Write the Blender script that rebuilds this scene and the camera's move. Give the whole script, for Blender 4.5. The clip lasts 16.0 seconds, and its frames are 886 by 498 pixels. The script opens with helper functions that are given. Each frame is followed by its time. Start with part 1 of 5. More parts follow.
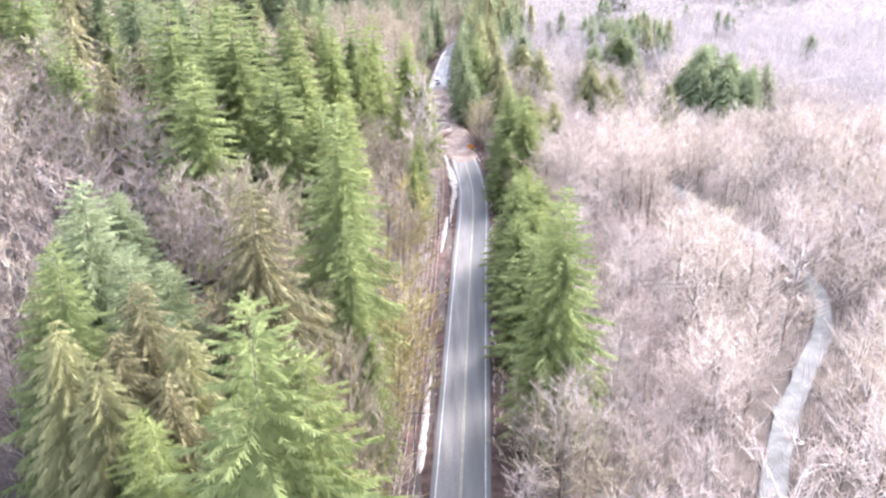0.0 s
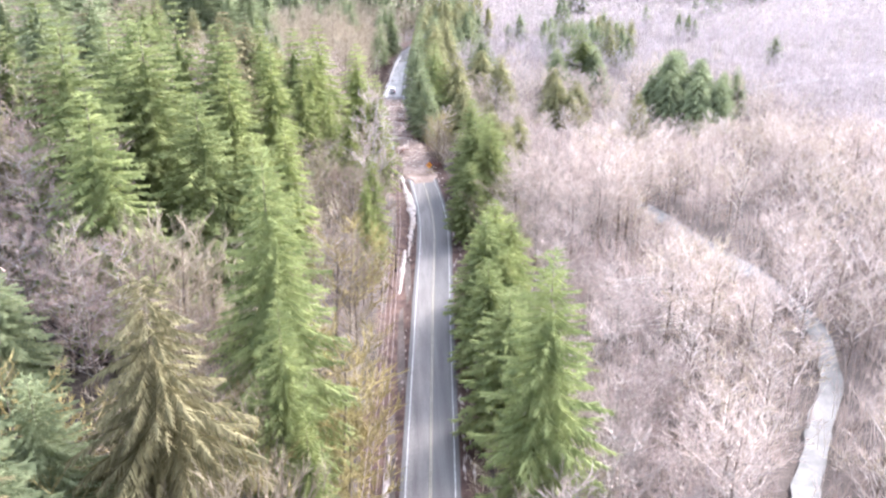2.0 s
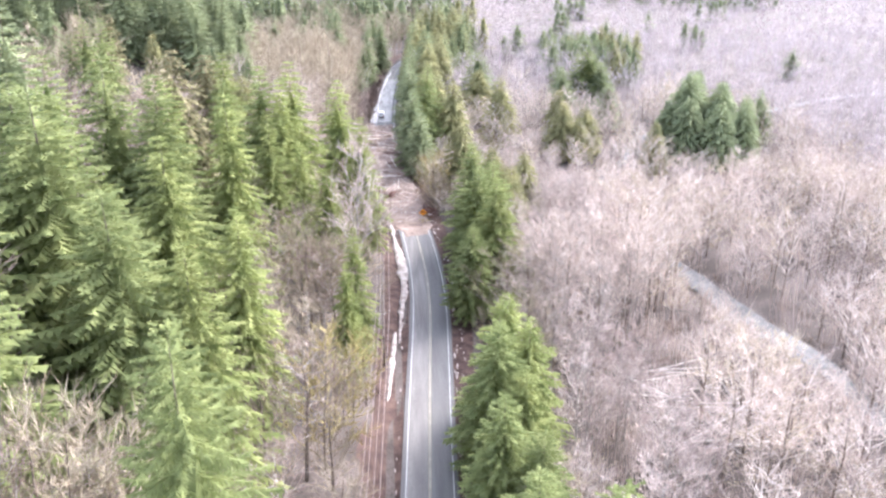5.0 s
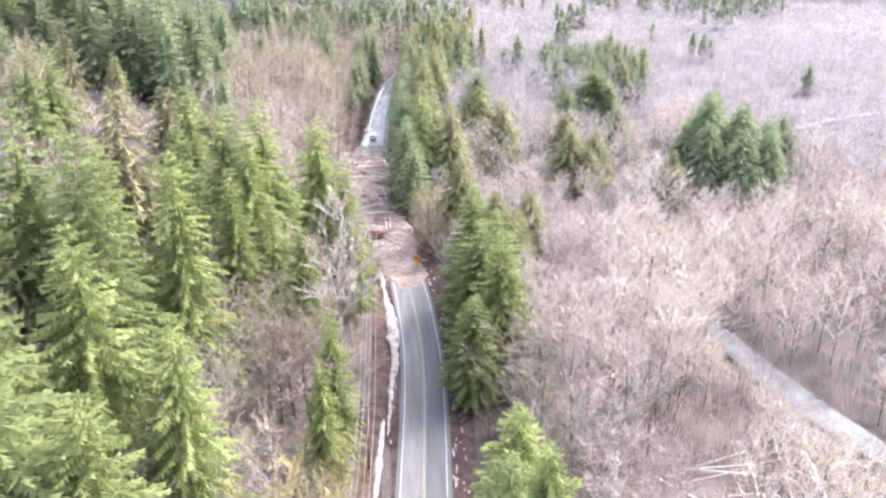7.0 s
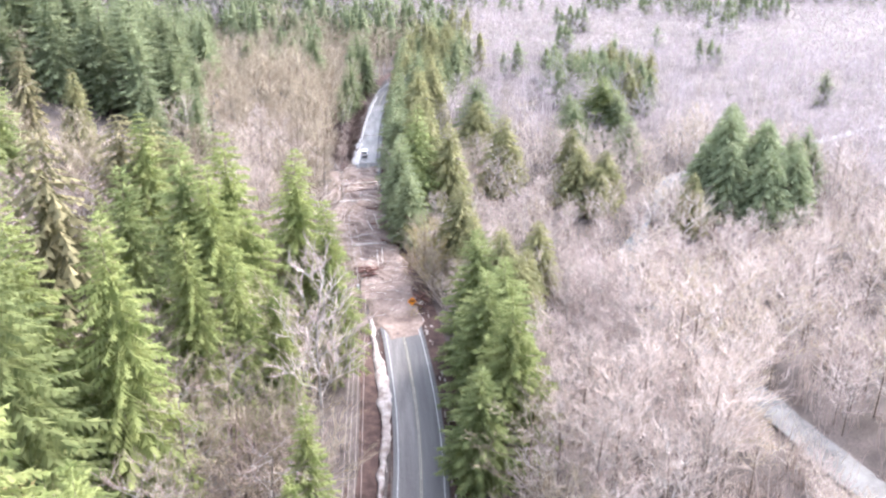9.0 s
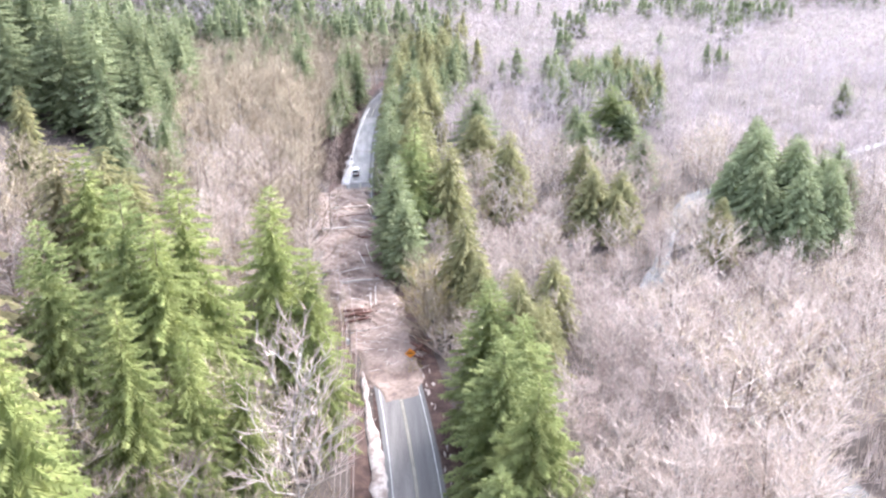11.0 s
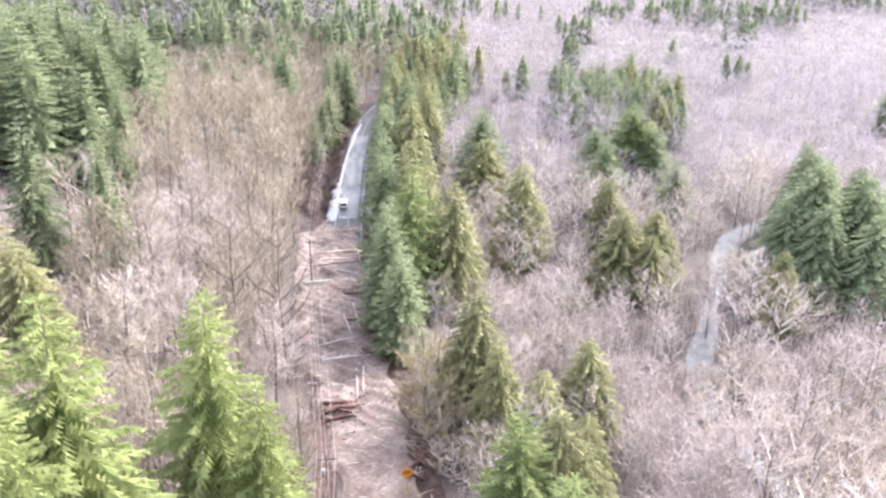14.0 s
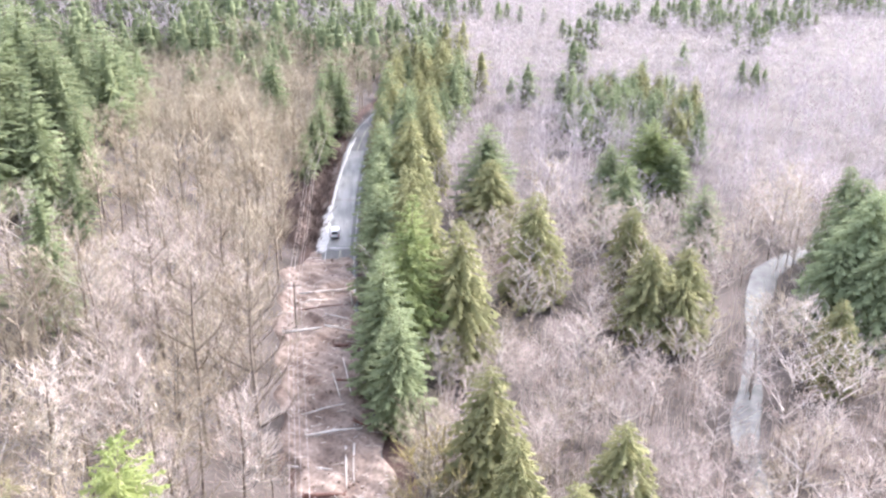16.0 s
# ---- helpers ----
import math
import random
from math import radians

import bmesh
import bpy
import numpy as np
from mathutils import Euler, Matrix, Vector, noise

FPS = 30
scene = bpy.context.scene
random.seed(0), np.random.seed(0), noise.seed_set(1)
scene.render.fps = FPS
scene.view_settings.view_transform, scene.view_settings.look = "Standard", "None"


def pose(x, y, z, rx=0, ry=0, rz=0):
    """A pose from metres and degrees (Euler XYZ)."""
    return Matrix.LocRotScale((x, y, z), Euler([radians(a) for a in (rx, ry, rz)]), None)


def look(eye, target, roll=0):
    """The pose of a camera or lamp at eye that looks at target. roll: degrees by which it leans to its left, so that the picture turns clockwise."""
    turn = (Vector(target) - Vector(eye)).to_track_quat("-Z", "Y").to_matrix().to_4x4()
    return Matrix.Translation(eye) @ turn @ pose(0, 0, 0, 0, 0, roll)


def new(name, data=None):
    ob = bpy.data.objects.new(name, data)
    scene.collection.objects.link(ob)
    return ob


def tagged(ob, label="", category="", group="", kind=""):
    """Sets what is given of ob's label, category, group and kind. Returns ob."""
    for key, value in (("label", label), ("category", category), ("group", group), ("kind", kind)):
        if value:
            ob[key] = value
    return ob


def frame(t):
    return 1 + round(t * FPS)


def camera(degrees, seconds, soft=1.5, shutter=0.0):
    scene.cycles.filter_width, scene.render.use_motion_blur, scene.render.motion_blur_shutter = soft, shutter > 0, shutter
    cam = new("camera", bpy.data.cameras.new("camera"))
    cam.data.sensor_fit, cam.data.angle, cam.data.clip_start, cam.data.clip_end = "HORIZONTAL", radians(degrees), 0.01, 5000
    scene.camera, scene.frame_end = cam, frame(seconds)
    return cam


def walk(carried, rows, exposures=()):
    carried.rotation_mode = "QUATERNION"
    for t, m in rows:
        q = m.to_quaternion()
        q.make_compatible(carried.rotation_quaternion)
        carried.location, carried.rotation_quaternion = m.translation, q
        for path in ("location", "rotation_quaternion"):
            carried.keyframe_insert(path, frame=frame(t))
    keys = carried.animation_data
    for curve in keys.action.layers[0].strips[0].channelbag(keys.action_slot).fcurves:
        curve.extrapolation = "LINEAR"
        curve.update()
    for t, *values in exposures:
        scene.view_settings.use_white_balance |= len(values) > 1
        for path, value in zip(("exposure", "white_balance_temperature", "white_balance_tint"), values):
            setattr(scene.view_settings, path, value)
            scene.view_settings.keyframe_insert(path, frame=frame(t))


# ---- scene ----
cam = camera(56.8, 16.0, 2.45)
PATH = [
    (0, (0.498, -0.897, 72.453), (0.495, 0.958, 71.703), 0.1),
    (0.5, (0.383, 4.966, 72.327), (0.383, 6.821, 71.578), 0.2),
    (1, (0.688, 11.235, 72.306), (0.757, 13.089, 71.557), 0.4),
    (1.5, (0.598, 17.012, 72.118), (0.693, 18.864, 71.369), 0.2),
    (2, (0.665, 22.794, 72.016), (0.763, 24.646, 71.267), 0.2),
    (2.5, (0.729, 29.541, 72.008), (0.831, 31.393, 71.258), 0.1),
    (3, (0.876, 34.974, 71.841), (0.98, 36.825, 71.091), 0.1),
    (3.5, (0.982, 40.883, 72.194), (1.089, 42.733, 71.442), 0.1),
    (4, (1.278, 47.974, 73.706), (1.388, 49.824, 72.954), -0.1),
    (4.5, (1.189, 52.925, 74.435), (1.304, 54.775, 73.684), 0.1),
    (7, (3.14, 85.28, 76.744), (3.266, 87.131, 75.997), 0.2),
    (7.5, (3.363, 90.99, 76.546), (3.492, 92.841, 75.8), 0.2),
    (8, (3.525, 96.652, 76.489), (3.658, 98.503, 75.744), 0.2),
    (8.5, (3.879, 102.988, 76.571), (4.013, 104.839, 75.824), 0.2),
    (9, (4.014, 108.942, 76.719), (4.152, 110.792, 75.972), 0.3),
    (11.5, (4.146, 139.233, 74.348), (4.303, 141.086, 73.611), 0.2),
    (12, (4.308, 145.171, 74.109), (4.467, 147.023, 73.372), 0.3),
    (12.5, (4.583, 151.241, 73.86), (4.745, 153.094, 73.123), 0.4),
    (13, (4.925, 158.607, 73.829), (5.089, 160.459, 73.092), 0.4),
    (13.5, (4.968, 164.439, 73.612), (5.136, 166.29, 72.875), 0.5),
    (14, (5.219, 170.06, 73.442), (5.388, 171.912, 72.705), 0.6),
    (14.5, (5.459, 176.604, 73.411), (5.629, 178.455, 72.674), 0.6),
    (15, (5.617, 181.82, 73.191), (5.789, 183.671, 72.454), 0.7),
    (15.5, (5.735, 187.156, 73.063), (5.909, 189.007, 72.326), 0.8),
    (16, (6.088, 193.88, 72.961), (6.263, 195.731, 72.224), 0.8),
]
walk(cam, [(t, look(eye, target, roll)) for t, eye, target, roll in PATH], [(0, 3.15, 6000, 17), (1.2, 3.11, 6000, 17), (7.5, 3.0, 6010, 16), (11.5, 3.0, 6020, 16), (16, 2.92, 6090, 16)])

# ---- world and sun ----
SUN_EL, SUN_AZ = radians(38), radians(55)          # azimuth from straight ahead (+y) towards +x
world = bpy.data.worlds.new("sky")
scene.world = world
world.use_nodes = True
wn = world.node_tree
sky = wn.nodes.new("ShaderNodeTexSky")
sky.sky_type, sky.sun_disc, sky.sun_elevation, sky.sun_rotation = "NISHITA", False, SUN_EL, SUN_AZ
sky.dust_density, sky.air_density = 3.0, 1.0
veil = wn.nodes.new("ShaderNodeHueSaturation")          # high thin cloud takes most of the blue out of the sky
veil.inputs["Saturation"].default_value = 0.5
wn.links.new(sky.outputs[0], veil.inputs["Color"])
wn.links.new(veil.outputs[0], wn.nodes["Background"].inputs[0])
wn.nodes["Background"].inputs[1].default_value = 0.15
sun = new("sun", bpy.data.lights.new("sun", "SUN"))
sun.data.energy, sun.data.angle, sun.data.color = 1.0, radians(26), (1.0, 0.96, 0.9)
sun.matrix_basis = look((0, 0, 0), (-math.sin(SUN_AZ) * math.cos(SUN_EL), -math.cos(SUN_AZ) * math.cos(SUN_EL), -math.sin(SUN_EL)))


# ---- materials ----
def material(name, low, high, scale=1.0, rough=0.85, fine=0.0, bump=0.0, vary=0.0, island=0.0, glow=0.0, metal=0.0, contrast=0.3, stretch=1.0):
    """Noise between two colours at real size, with a finer grain, relief, change from piece to piece and light let
    through needles; bare twigs get a little only to lower their contrast.
    """
    m = bpy.data.materials.new(name)
    m.use_nodes = True
    t = m.node_tree
    n, l = t.nodes, t.links
    b = n["Principled BSDF"]
    b.inputs["Roughness"].default_value = rough
    b.inputs["Metallic"].default_value = metal
    b.inputs["Specular IOR Level"].default_value = 0.06 if glow else 0.25
    g = n.new("ShaderNodeNewGeometry")
    a = n.new("ShaderNodeTexNoise")
    a.inputs["Scale"].default_value = scale
    a.inputs["Detail"].default_value = 6
    squeeze = n.new("ShaderNodeVectorMath")              # below 1, the pattern runs on along the road
    squeeze.operation = "MULTIPLY"
    squeeze.inputs[1].default_value = (1, stretch, 1)
    l.new(g.outputs["Position"], squeeze.inputs[0])
    l.new(squeeze.outputs[0], a.inputs["Vector"])
    r = n.new("ShaderNodeValToRGB")
    r.color_ramp.elements[0].position, r.color_ramp.elements[1].position = 0.5 - contrast / 2, 0.5 + contrast / 2
    r.color_ramp.elements[0].color, r.color_ramp.elements[1].color = (*low, 1), (*high, 1)
    l.new(a.outputs["Fac"], r.inputs["Fac"])
    out = r.outputs["Color"]
    value = None
    for amount, source in ((vary, n.new("ShaderNodeObjectInfo").outputs["Random"]), (island, g.outputs["Random Per Island"])):
        if amount:
            q = n.new("ShaderNodeMapRange")
            q.inputs["To Min"].default_value, q.inputs["To Max"].default_value = 1 - amount, 1 + amount
            l.new(source, q.inputs["Value"])
            h = n.new("ShaderNodeHueSaturation")
            l.new(q.outputs["Result"], h.inputs["Value"])
            l.new(out, h.inputs["Color"])
            out = h.outputs["Color"]
    if fine:
        f = n.new("ShaderNodeTexNoise")
        f.inputs["Scale"].default_value = fine
        f.inputs["Detail"].default_value = 3
        l.new(g.outputs["Position"], f.inputs["Vector"])
        q = n.new("ShaderNodeMapRange")
        q.inputs["From Min"].default_value, q.inputs["From Max"].default_value = 0.3, 0.7
        q.inputs["To Min"].default_value, q.inputs["To Max"].default_value = 0.7, 1.3
        l.new(f.outputs["Fac"], q.inputs["Value"])
        h = n.new("ShaderNodeHueSaturation")
        l.new(q.outputs["Result"], h.inputs["Value"])
        l.new(out, h.inputs["Color"])
        out = h.outputs["Color"]
        value = f.outputs["Fac"]
    if bump and value:
        bm = n.new("ShaderNodeBump")
        bm.inputs["Strength"].default_value, bm.inputs["Distance"].default_value = 0.6, bump
        l.new(value, bm.inputs["Height"])
        l.new(bm.outputs["Normal"], b.inputs["Normal"])
    l.new(out, b.inputs["Base Color"])
    if glow:
        tr = n.new("ShaderNodeBsdfTranslucent")
        l.new(out, tr.inputs["Color"])
        mx = n.new("ShaderNodeMixShader")
        mx.inputs[0].default_value = glow
        l.new(b.outputs[0], mx.inputs[1])
        l.new(tr.outputs[0], mx.inputs[2])
        l.new(mx.outputs[0], n["Material Output"].inputs["Surface"])
    return m


LITTER = material("forest_litter", (0.05, 0.04, 0.034), (0.115, 0.094, 0.084), 0.12, 0.95, 2.5, 0.15)
EARTH = material("roadside_earth", (0.04, 0.024, 0.02), (0.095, 0.06, 0.049), 0.5, 0.95, 5.0, 0.06)
CUT_EARTH = material("raw_red_earth", (0.045, 0.032, 0.026), (0.11, 0.075, 0.06), 0.35, 0.95, 3.0, 0.1)
STONE = material("dark_stone", (0.07, 0.07, 0.07), (0.15, 0.148, 0.145), 2.0, 0.9, 9.0, 0.03)
MUDDY_ASPHALT = material("mud_stained_asphalt", (0.1, 0.092, 0.088), (0.2, 0.186, 0.176), 0.7, 0.8, 10.0, 0.004, stretch=0.08, contrast=0.5)
# browns darker than BRUSH, for the bank beside the far road
DARK_BRUSH = material("dark_brown_brush", (0.085, 0.062, 0.055), (0.19, 0.142, 0.122), 0.2, 0.95, 0, 0, 0, 0.3)
MUD = material("slide_mud", (0.11, 0.076, 0.06), (0.265, 0.205, 0.172), 0.22, 0.85, 1.6, 0.08, contrast=0.4)
ASPHALT = material("worn_asphalt", (0.083, 0.079, 0.077), (0.14, 0.134, 0.13), 0.9, 0.75, 14.0, 0.004, stretch=0.05, contrast=0.5)
WHITE_LINE = material("white_road_paint", (0.3, 0.3, 0.29), (0.5, 0.5, 0.48), 1.2, 0.6, 14.0)
YELLOW_LINE = material("faded_yellow_paint", (0.22, 0.2, 0.145), (0.35, 0.32, 0.24), 0.9, 0.6, 14.0)
SNOW = material("old_snow", (0.19, 0.148, 0.128), (0.4, 0.35, 0.322), 0.6, 0.6, 4.0, 0.04, contrast=0.26)
CLEAN_SNOW = material("white_snow", (0.28, 0.265, 0.255), (0.47, 0.455, 0.445), 0.6, 0.6, 4.0, 0.04, contrast=0.4)
SLUSH = material("wet_slush", (0.13, 0.123, 0.117), (0.24, 0.228, 0.218), 0.5, 0.55, 5.0, 0.01, stretch=0.15)
WATER = material("pale_shallow_water", (0.035, 0.034, 0.033), (0.1, 0.097, 0.094), 0.35, 0.4, 2.0, 0.02)
FIR_BRIGHT = material("bright_fir_needles", (0.142, 0.172, 0.07), (0.258, 0.288, 0.122), 0.35, 0.8, 0, 0, 0.15, 0.12, 0.42)
# yellower copy of FIR_BRIGHT: sunlight on the boughs is put into the colour
FIR_LIT = material("sunlit_tint_fir_needles", (0.148, 0.178, 0.064), (0.268, 0.292, 0.116), 0.35, 0.8, 0, 0, 0.15, 0.12, 0.42)
FIR_DARK = material("dark_fir_needles", (0.146, 0.172, 0.094), (0.246, 0.275, 0.152), 0.35, 0.8, 0, 0, 0.15, 0.12, 0.4)
CEDAR = material("olive_cedar_sprays", (0.168, 0.17, 0.082), (0.285, 0.27, 0.136), 0.35, 0.75, 0, 0, 0.2, 0.15, 0.38)
CEDAR_BROWN = material("browning_cedar_sprays", (0.13, 0.12, 0.064), (0.235, 0.208, 0.114), 0.35, 0.75, 0, 0, 0.15, 0.3, 0.3)
BARK = material("fir_bark", (0.09, 0.07, 0.055), (0.2, 0.16, 0.13), 1.5, 0.95, 8.0, 0.03)
ALDER_BARK = material("pale_alder_bark", (0.2, 0.178, 0.158), (0.38, 0.345, 0.31), 0.8, 0.9, 5.0, 0.02, 0.2)
PALE_LIMB = material("bleached_alder_limbs", (0.36, 0.312, 0.275), (0.58, 0.52, 0.47), 0.4, 0.9, 0, 0, 0.15, 0.15)
# light let through these solid twigs is added to soften their shade
ALDER_TWIG = material("pinkish_alder_twigs", (0.28, 0.222, 0.2), (0.5, 0.42, 0.385), 0.14, 0.9, 0, 0, 0.2, 0.08, 0.08)
PINK_TWIG = material("brownish_pink_twigs", (0.165, 0.122, 0.106), (0.335, 0.262, 0.23), 0.12, 0.9, 0, 0, 0.2, 0.12, 0.08)
HILL_TWIG = material("grey_tan_alder_twigs", (0.24, 0.192, 0.138), (0.46, 0.395, 0.296), 0.09, 0.9, 0, 0, 0.2, 0.12, 0.08)
MAPLE_TWIG = material("tan_mossy_twigs", (0.2, 0.165, 0.118), (0.375, 0.32, 0.242), 0.12, 0.9, 0, 0, 0.2, 0.12, 0.08)
MOSS_TWIG = material("yellow_moss_twigs", (0.21, 0.172, 0.074), (0.36, 0.3, 0.138), 0.2, 0.9, 0, 0, 0.2, 0.3, 0.1)
# bluer, narrower tones than ALDER_TWIG: distance haze is put into the colour
FAR_TWIG = material("haze_toned_far_twigs", (0.31, 0.265, 0.262), (0.46, 0.402, 0.402), 0.1, 0.9, 0, 0, 0, 0.08, 0.1)
VALLEY_TWIG = material("tan_pink_alder_twigs", (0.325, 0.262, 0.226), (0.57, 0.485, 0.43), 0.13, 0.9, 0, 0, 0, 0.1, 0.1)
BRUSH = material("dead_brush", (0.2, 0.155, 0.125), (0.34, 0.28, 0.235), 0.1, 0.95, 0, 0, 0, 0.35)
DEAD_LOG = material("bleached_log", (0.42, 0.38, 0.34), (0.66, 0.61, 0.56), 1.0, 0.9, 6.0, 0.02)
# redder and much darker than DEAD_LOG
DARK_LOG = material("dark_red_log", (0.085, 0.042, 0.033), (0.17, 0.088, 0.07), 1.0, 0.85, 6.0, 0.03)
POLE_WOOD = material("weathered_pole_wood", (0.08, 0.065, 0.055), (0.16, 0.13, 0.11), 1.0, 0.9, 9.0, 0.01)
STEEL = material("grey_steel", (0.3, 0.31, 0.32), (0.42, 0.43, 0.44), 1.0, 0.45, 0, 0, 0, 0, 0, 0.6)
WIRE = material("bare_aluminium_wire", (0.26, 0.22, 0.2), (0.38, 0.33, 0.31), 1.0, 0.5)
CAR_WHITE = material("white_car_paint", (0.78, 0.78, 0.78), (0.84, 0.84, 0.84), 0.5, 0.3)
GLASS_DARK = material("dark_car_glass", (0.02, 0.022, 0.025), (0.04, 0.042, 0.045), 0.5, 0.08)
RUBBER = material("tyre_rubber", (0.025, 0.025, 0.025), (0.045, 0.045, 0.045), 4.0, 0.85)
ORANGE = material("orange_sign_sheeting", (0.75, 0.24, 0.02), (0.85, 0.32, 0.03), 3.0, 0.5)
RED_LAMP = material("red_tail_lamp", (0.35, 0.02, 0.02), (0.45, 0.03, 0.03), 3.0, 0.3)


# ---- mesh helpers ----
def mesh_of(name, verts, faces, mat, smooth=False):
    """A mesh from vertices and triangles or quads; big ones come in as arrays of triangles."""
    me = bpy.data.meshes.new(name)
    if isinstance(faces, np.ndarray):
        me.vertices.add(len(verts))
        me.vertices.foreach_set("co", np.asarray(verts, np.float32).ravel())
        me.loops.add(faces.size)
        me.loops.foreach_set("vertex_index", faces.astype(np.int32).ravel())
        me.polygons.add(len(faces))
        me.polygons.foreach_set("loop_start", np.arange(0, faces.size, faces.shape[1], dtype=np.int32))
        me.update(calc_edges=True)
    else:
        me.from_pydata([tuple(v) for v in verts], [], faces)
        me.update()
    me.materials.append(mat)
    if smooth:
        me.polygons.foreach_set("use_smooth", [True] * len(me.polygons))
    return me


def part(name, me, parent, label=""):
    ob = new(name, me)
    ob.parent = parent
    return tagged(ob, label) if label else ob


class Geo:
    """Collects vertices and triangles."""

    def __init__(self):
        self.v, self.f = [], []

    def add(self, verts, faces):
        k = len(self.v)
        self.v += [tuple(p) for p in verts]
        self.f += [tuple(i + k for i in q) for q in faces]

    def tube(self, pts, radii, sides=5, closed=True):
        """A tapered tube along points; a last radius of 0 gives a pointed end."""
        pts = [Vector(p) for p in pts]
        rings = []
        for i, p in enumerate(pts):
            d = (pts[min(i + 1, len(pts) - 1)] - pts[max(i - 1, 0)]).normalized()
            a = d.cross(Vector((0.31, 0.17, 0.93)) if abs(d.z) < 0.9 else Vector((1, 0, 0.1))).normalized()
            b = d.cross(a)
            k = len(self.v)
            if radii[i] <= 0:
                self.v.append(tuple(p))
                rings.append([k])
            else:
                self.v += [tuple(p + (a * math.cos(math.tau * j / sides) + b * math.sin(math.tau * j / sides)) * radii[i]) for j in range(sides)]
                rings.append(list(range(k, k + sides)))
        for r, s in zip(rings, rings[1:]):
            for j in range(sides):
                i = (j + 1) % sides
                if len(s) == 1:
                    self.f.append((r[j], r[i], s[0]))
                else:
                    self.f += [(r[j], r[i], s[i]), (r[j], s[i], s[j])]
        if closed:
            for ring in (rings[0][::-1], rings[-1]):
                if len(ring) > 2:
                    self.f += [(ring[0], ring[j], ring[j + 1]) for j in range(1, len(ring) - 1)]

    def box(self, x0, y0, z0, x1, y1, z1, bevel=0.0):
        """A box with its upright and top edges cut off by the bevel."""
        b = bevel
        ring = [(x0 + b, y0), (x1 - b, y0), (x1, y0 + b), (x1, y1 - b), (x1 - b, y1), (x0 + b, y1), (x0, y1 - b), (x0, y0 + b)]
        ins = [(min(max(x, x0 + b), x1 - b), min(max(y, y0 + b), y1 - b)) for x, y in ring]
        v = [(x, y, z0) for x, y in ring] + [(x, y, z1 - b) for x, y in ring] + [(x, y, z1) for x, y in ins]
        f = [(7, 6, 5, 4, 3, 2, 1, 0), (16, 17, 18, 19, 20, 21, 22, 23)]
        for k in (0, 8):
            f += [(k + j, k + (j + 1) % 8, k + 8 + (j + 1) % 8, k + 8 + j) for j in range(8)]
        self.add(v, f)

    def mesh(self, name, mat, smooth=False):
        return mesh_of(name, self.v, self.f, mat, smooth)


def smoothstep(a, b, x):
    t = np.clip((x - a) / (b - a), 0, 1)
    return t * t * (3 - 2 * t)


# ---- the lie of the land ----
ROAD_Y = [-400, 0, 96, 134, 175, 205, 216, 230, 251, 300, 340, 375, 395, 430, 474, 500, 530, 600, 800, 1200, 2000]
ROAD_X = [-21.5, -1.6, 3.1, 4.8, 6.7, 8.3, 8.7, 8.5, 7.3, 2.5, -0.8, -1.4, -0.9, 0.0, 2.2, 5, 12, 32, 75, 120, 180]
FINE_Y = np.arange(-400, 2000, 4.0)
KERNEL = np.hanning(11) / np.hanning(11).sum()
FINE_X = np.convolve(np.pad(np.interp(FINE_Y, ROAD_Y, ROAD_X), 5, mode="edge"), KERNEL, mode="valid")
RIVER = [(20, 20), (38, 75), (50, 100), (60, 120), (72, 138), (81, 154), (85, 172), (83, 194), (77, 210), (73, 230), (66, 260), (62, 285), (66, 302), (76, 321), (91, 352),
         (102, 370), (120, 384), (160, 405), (205, 434), (300, 470), (460, 500), (800, 560)]


def road_x(y):
    return np.interp(y, FINE_Y, FINE_X)


def river_gap(x, y):
    """How far a place is from the middle of the river."""
    best = np.full(np.shape(x), 1e9)
    for (ax, ay), (bx, by) in zip(RIVER, RIVER[1:]):
        dx, dy = bx - ax, by - ay
        k = np.clip(((x - ax) * dx + (y - ay) * dy) / (dx * dx + dy * dy), 0, 1)
        best = np.minimum(best, np.hypot(x - ax - k * dx, y - ay - k * dy))
    return best


def wave(x, y):
    return (np.sin(x * 0.11 + 1.3 * np.sin(y * 0.05)) + np.sin(y * 0.13 + 1.7 * np.sin(x * 0.043 + 1)) + 0.6 * np.sin(x * 0.37 + y * 0.29)) / 2.6


def land(x, y):
    """The ground's height: road at nought, a bank and hill on the near side, a valley with a river on the other."""
    x, y = np.asarray(x, float), np.asarray(y, float)
    d = x - road_x(y)
    hill = 58 * (1 - np.exp(-np.maximum(-d - 10, 0) * 0.0085))
    fade = 1 - 0.85 * smoothstep(400, 480, y) + 0.9 * smoothstep(560, 900, y)
    ditch = -0.45 * np.exp(-((d + 5.8) / 1.1) ** 2) + 0.5 * smoothstep(-7, -10, d)
    left = hill * fade + ditch * (d < 0)
    right = -3.8 * smoothstep(6, 26, d) + 26 * smoothstep(500, 1500, d) + 14 * smoothstep(900, 1700, y) * smoothstep(6, 60, d)
    rough = wave(x, y) * (0.12 + 0.75 * smoothstep(8, 20, np.abs(d)))
    gap = river_gap(x, y)
    bed = -1.5 * (1 - smoothstep(4.5, 9.5, gap))
    return left + right + rough * smoothstep(4.5, 7, np.abs(d)) * (0.12 + 0.88 * smoothstep(4.5, 10, gap)) + bed - 0.06


def land_at(x, y):
    return float(land(np.array([x]), np.array([y]))[0])


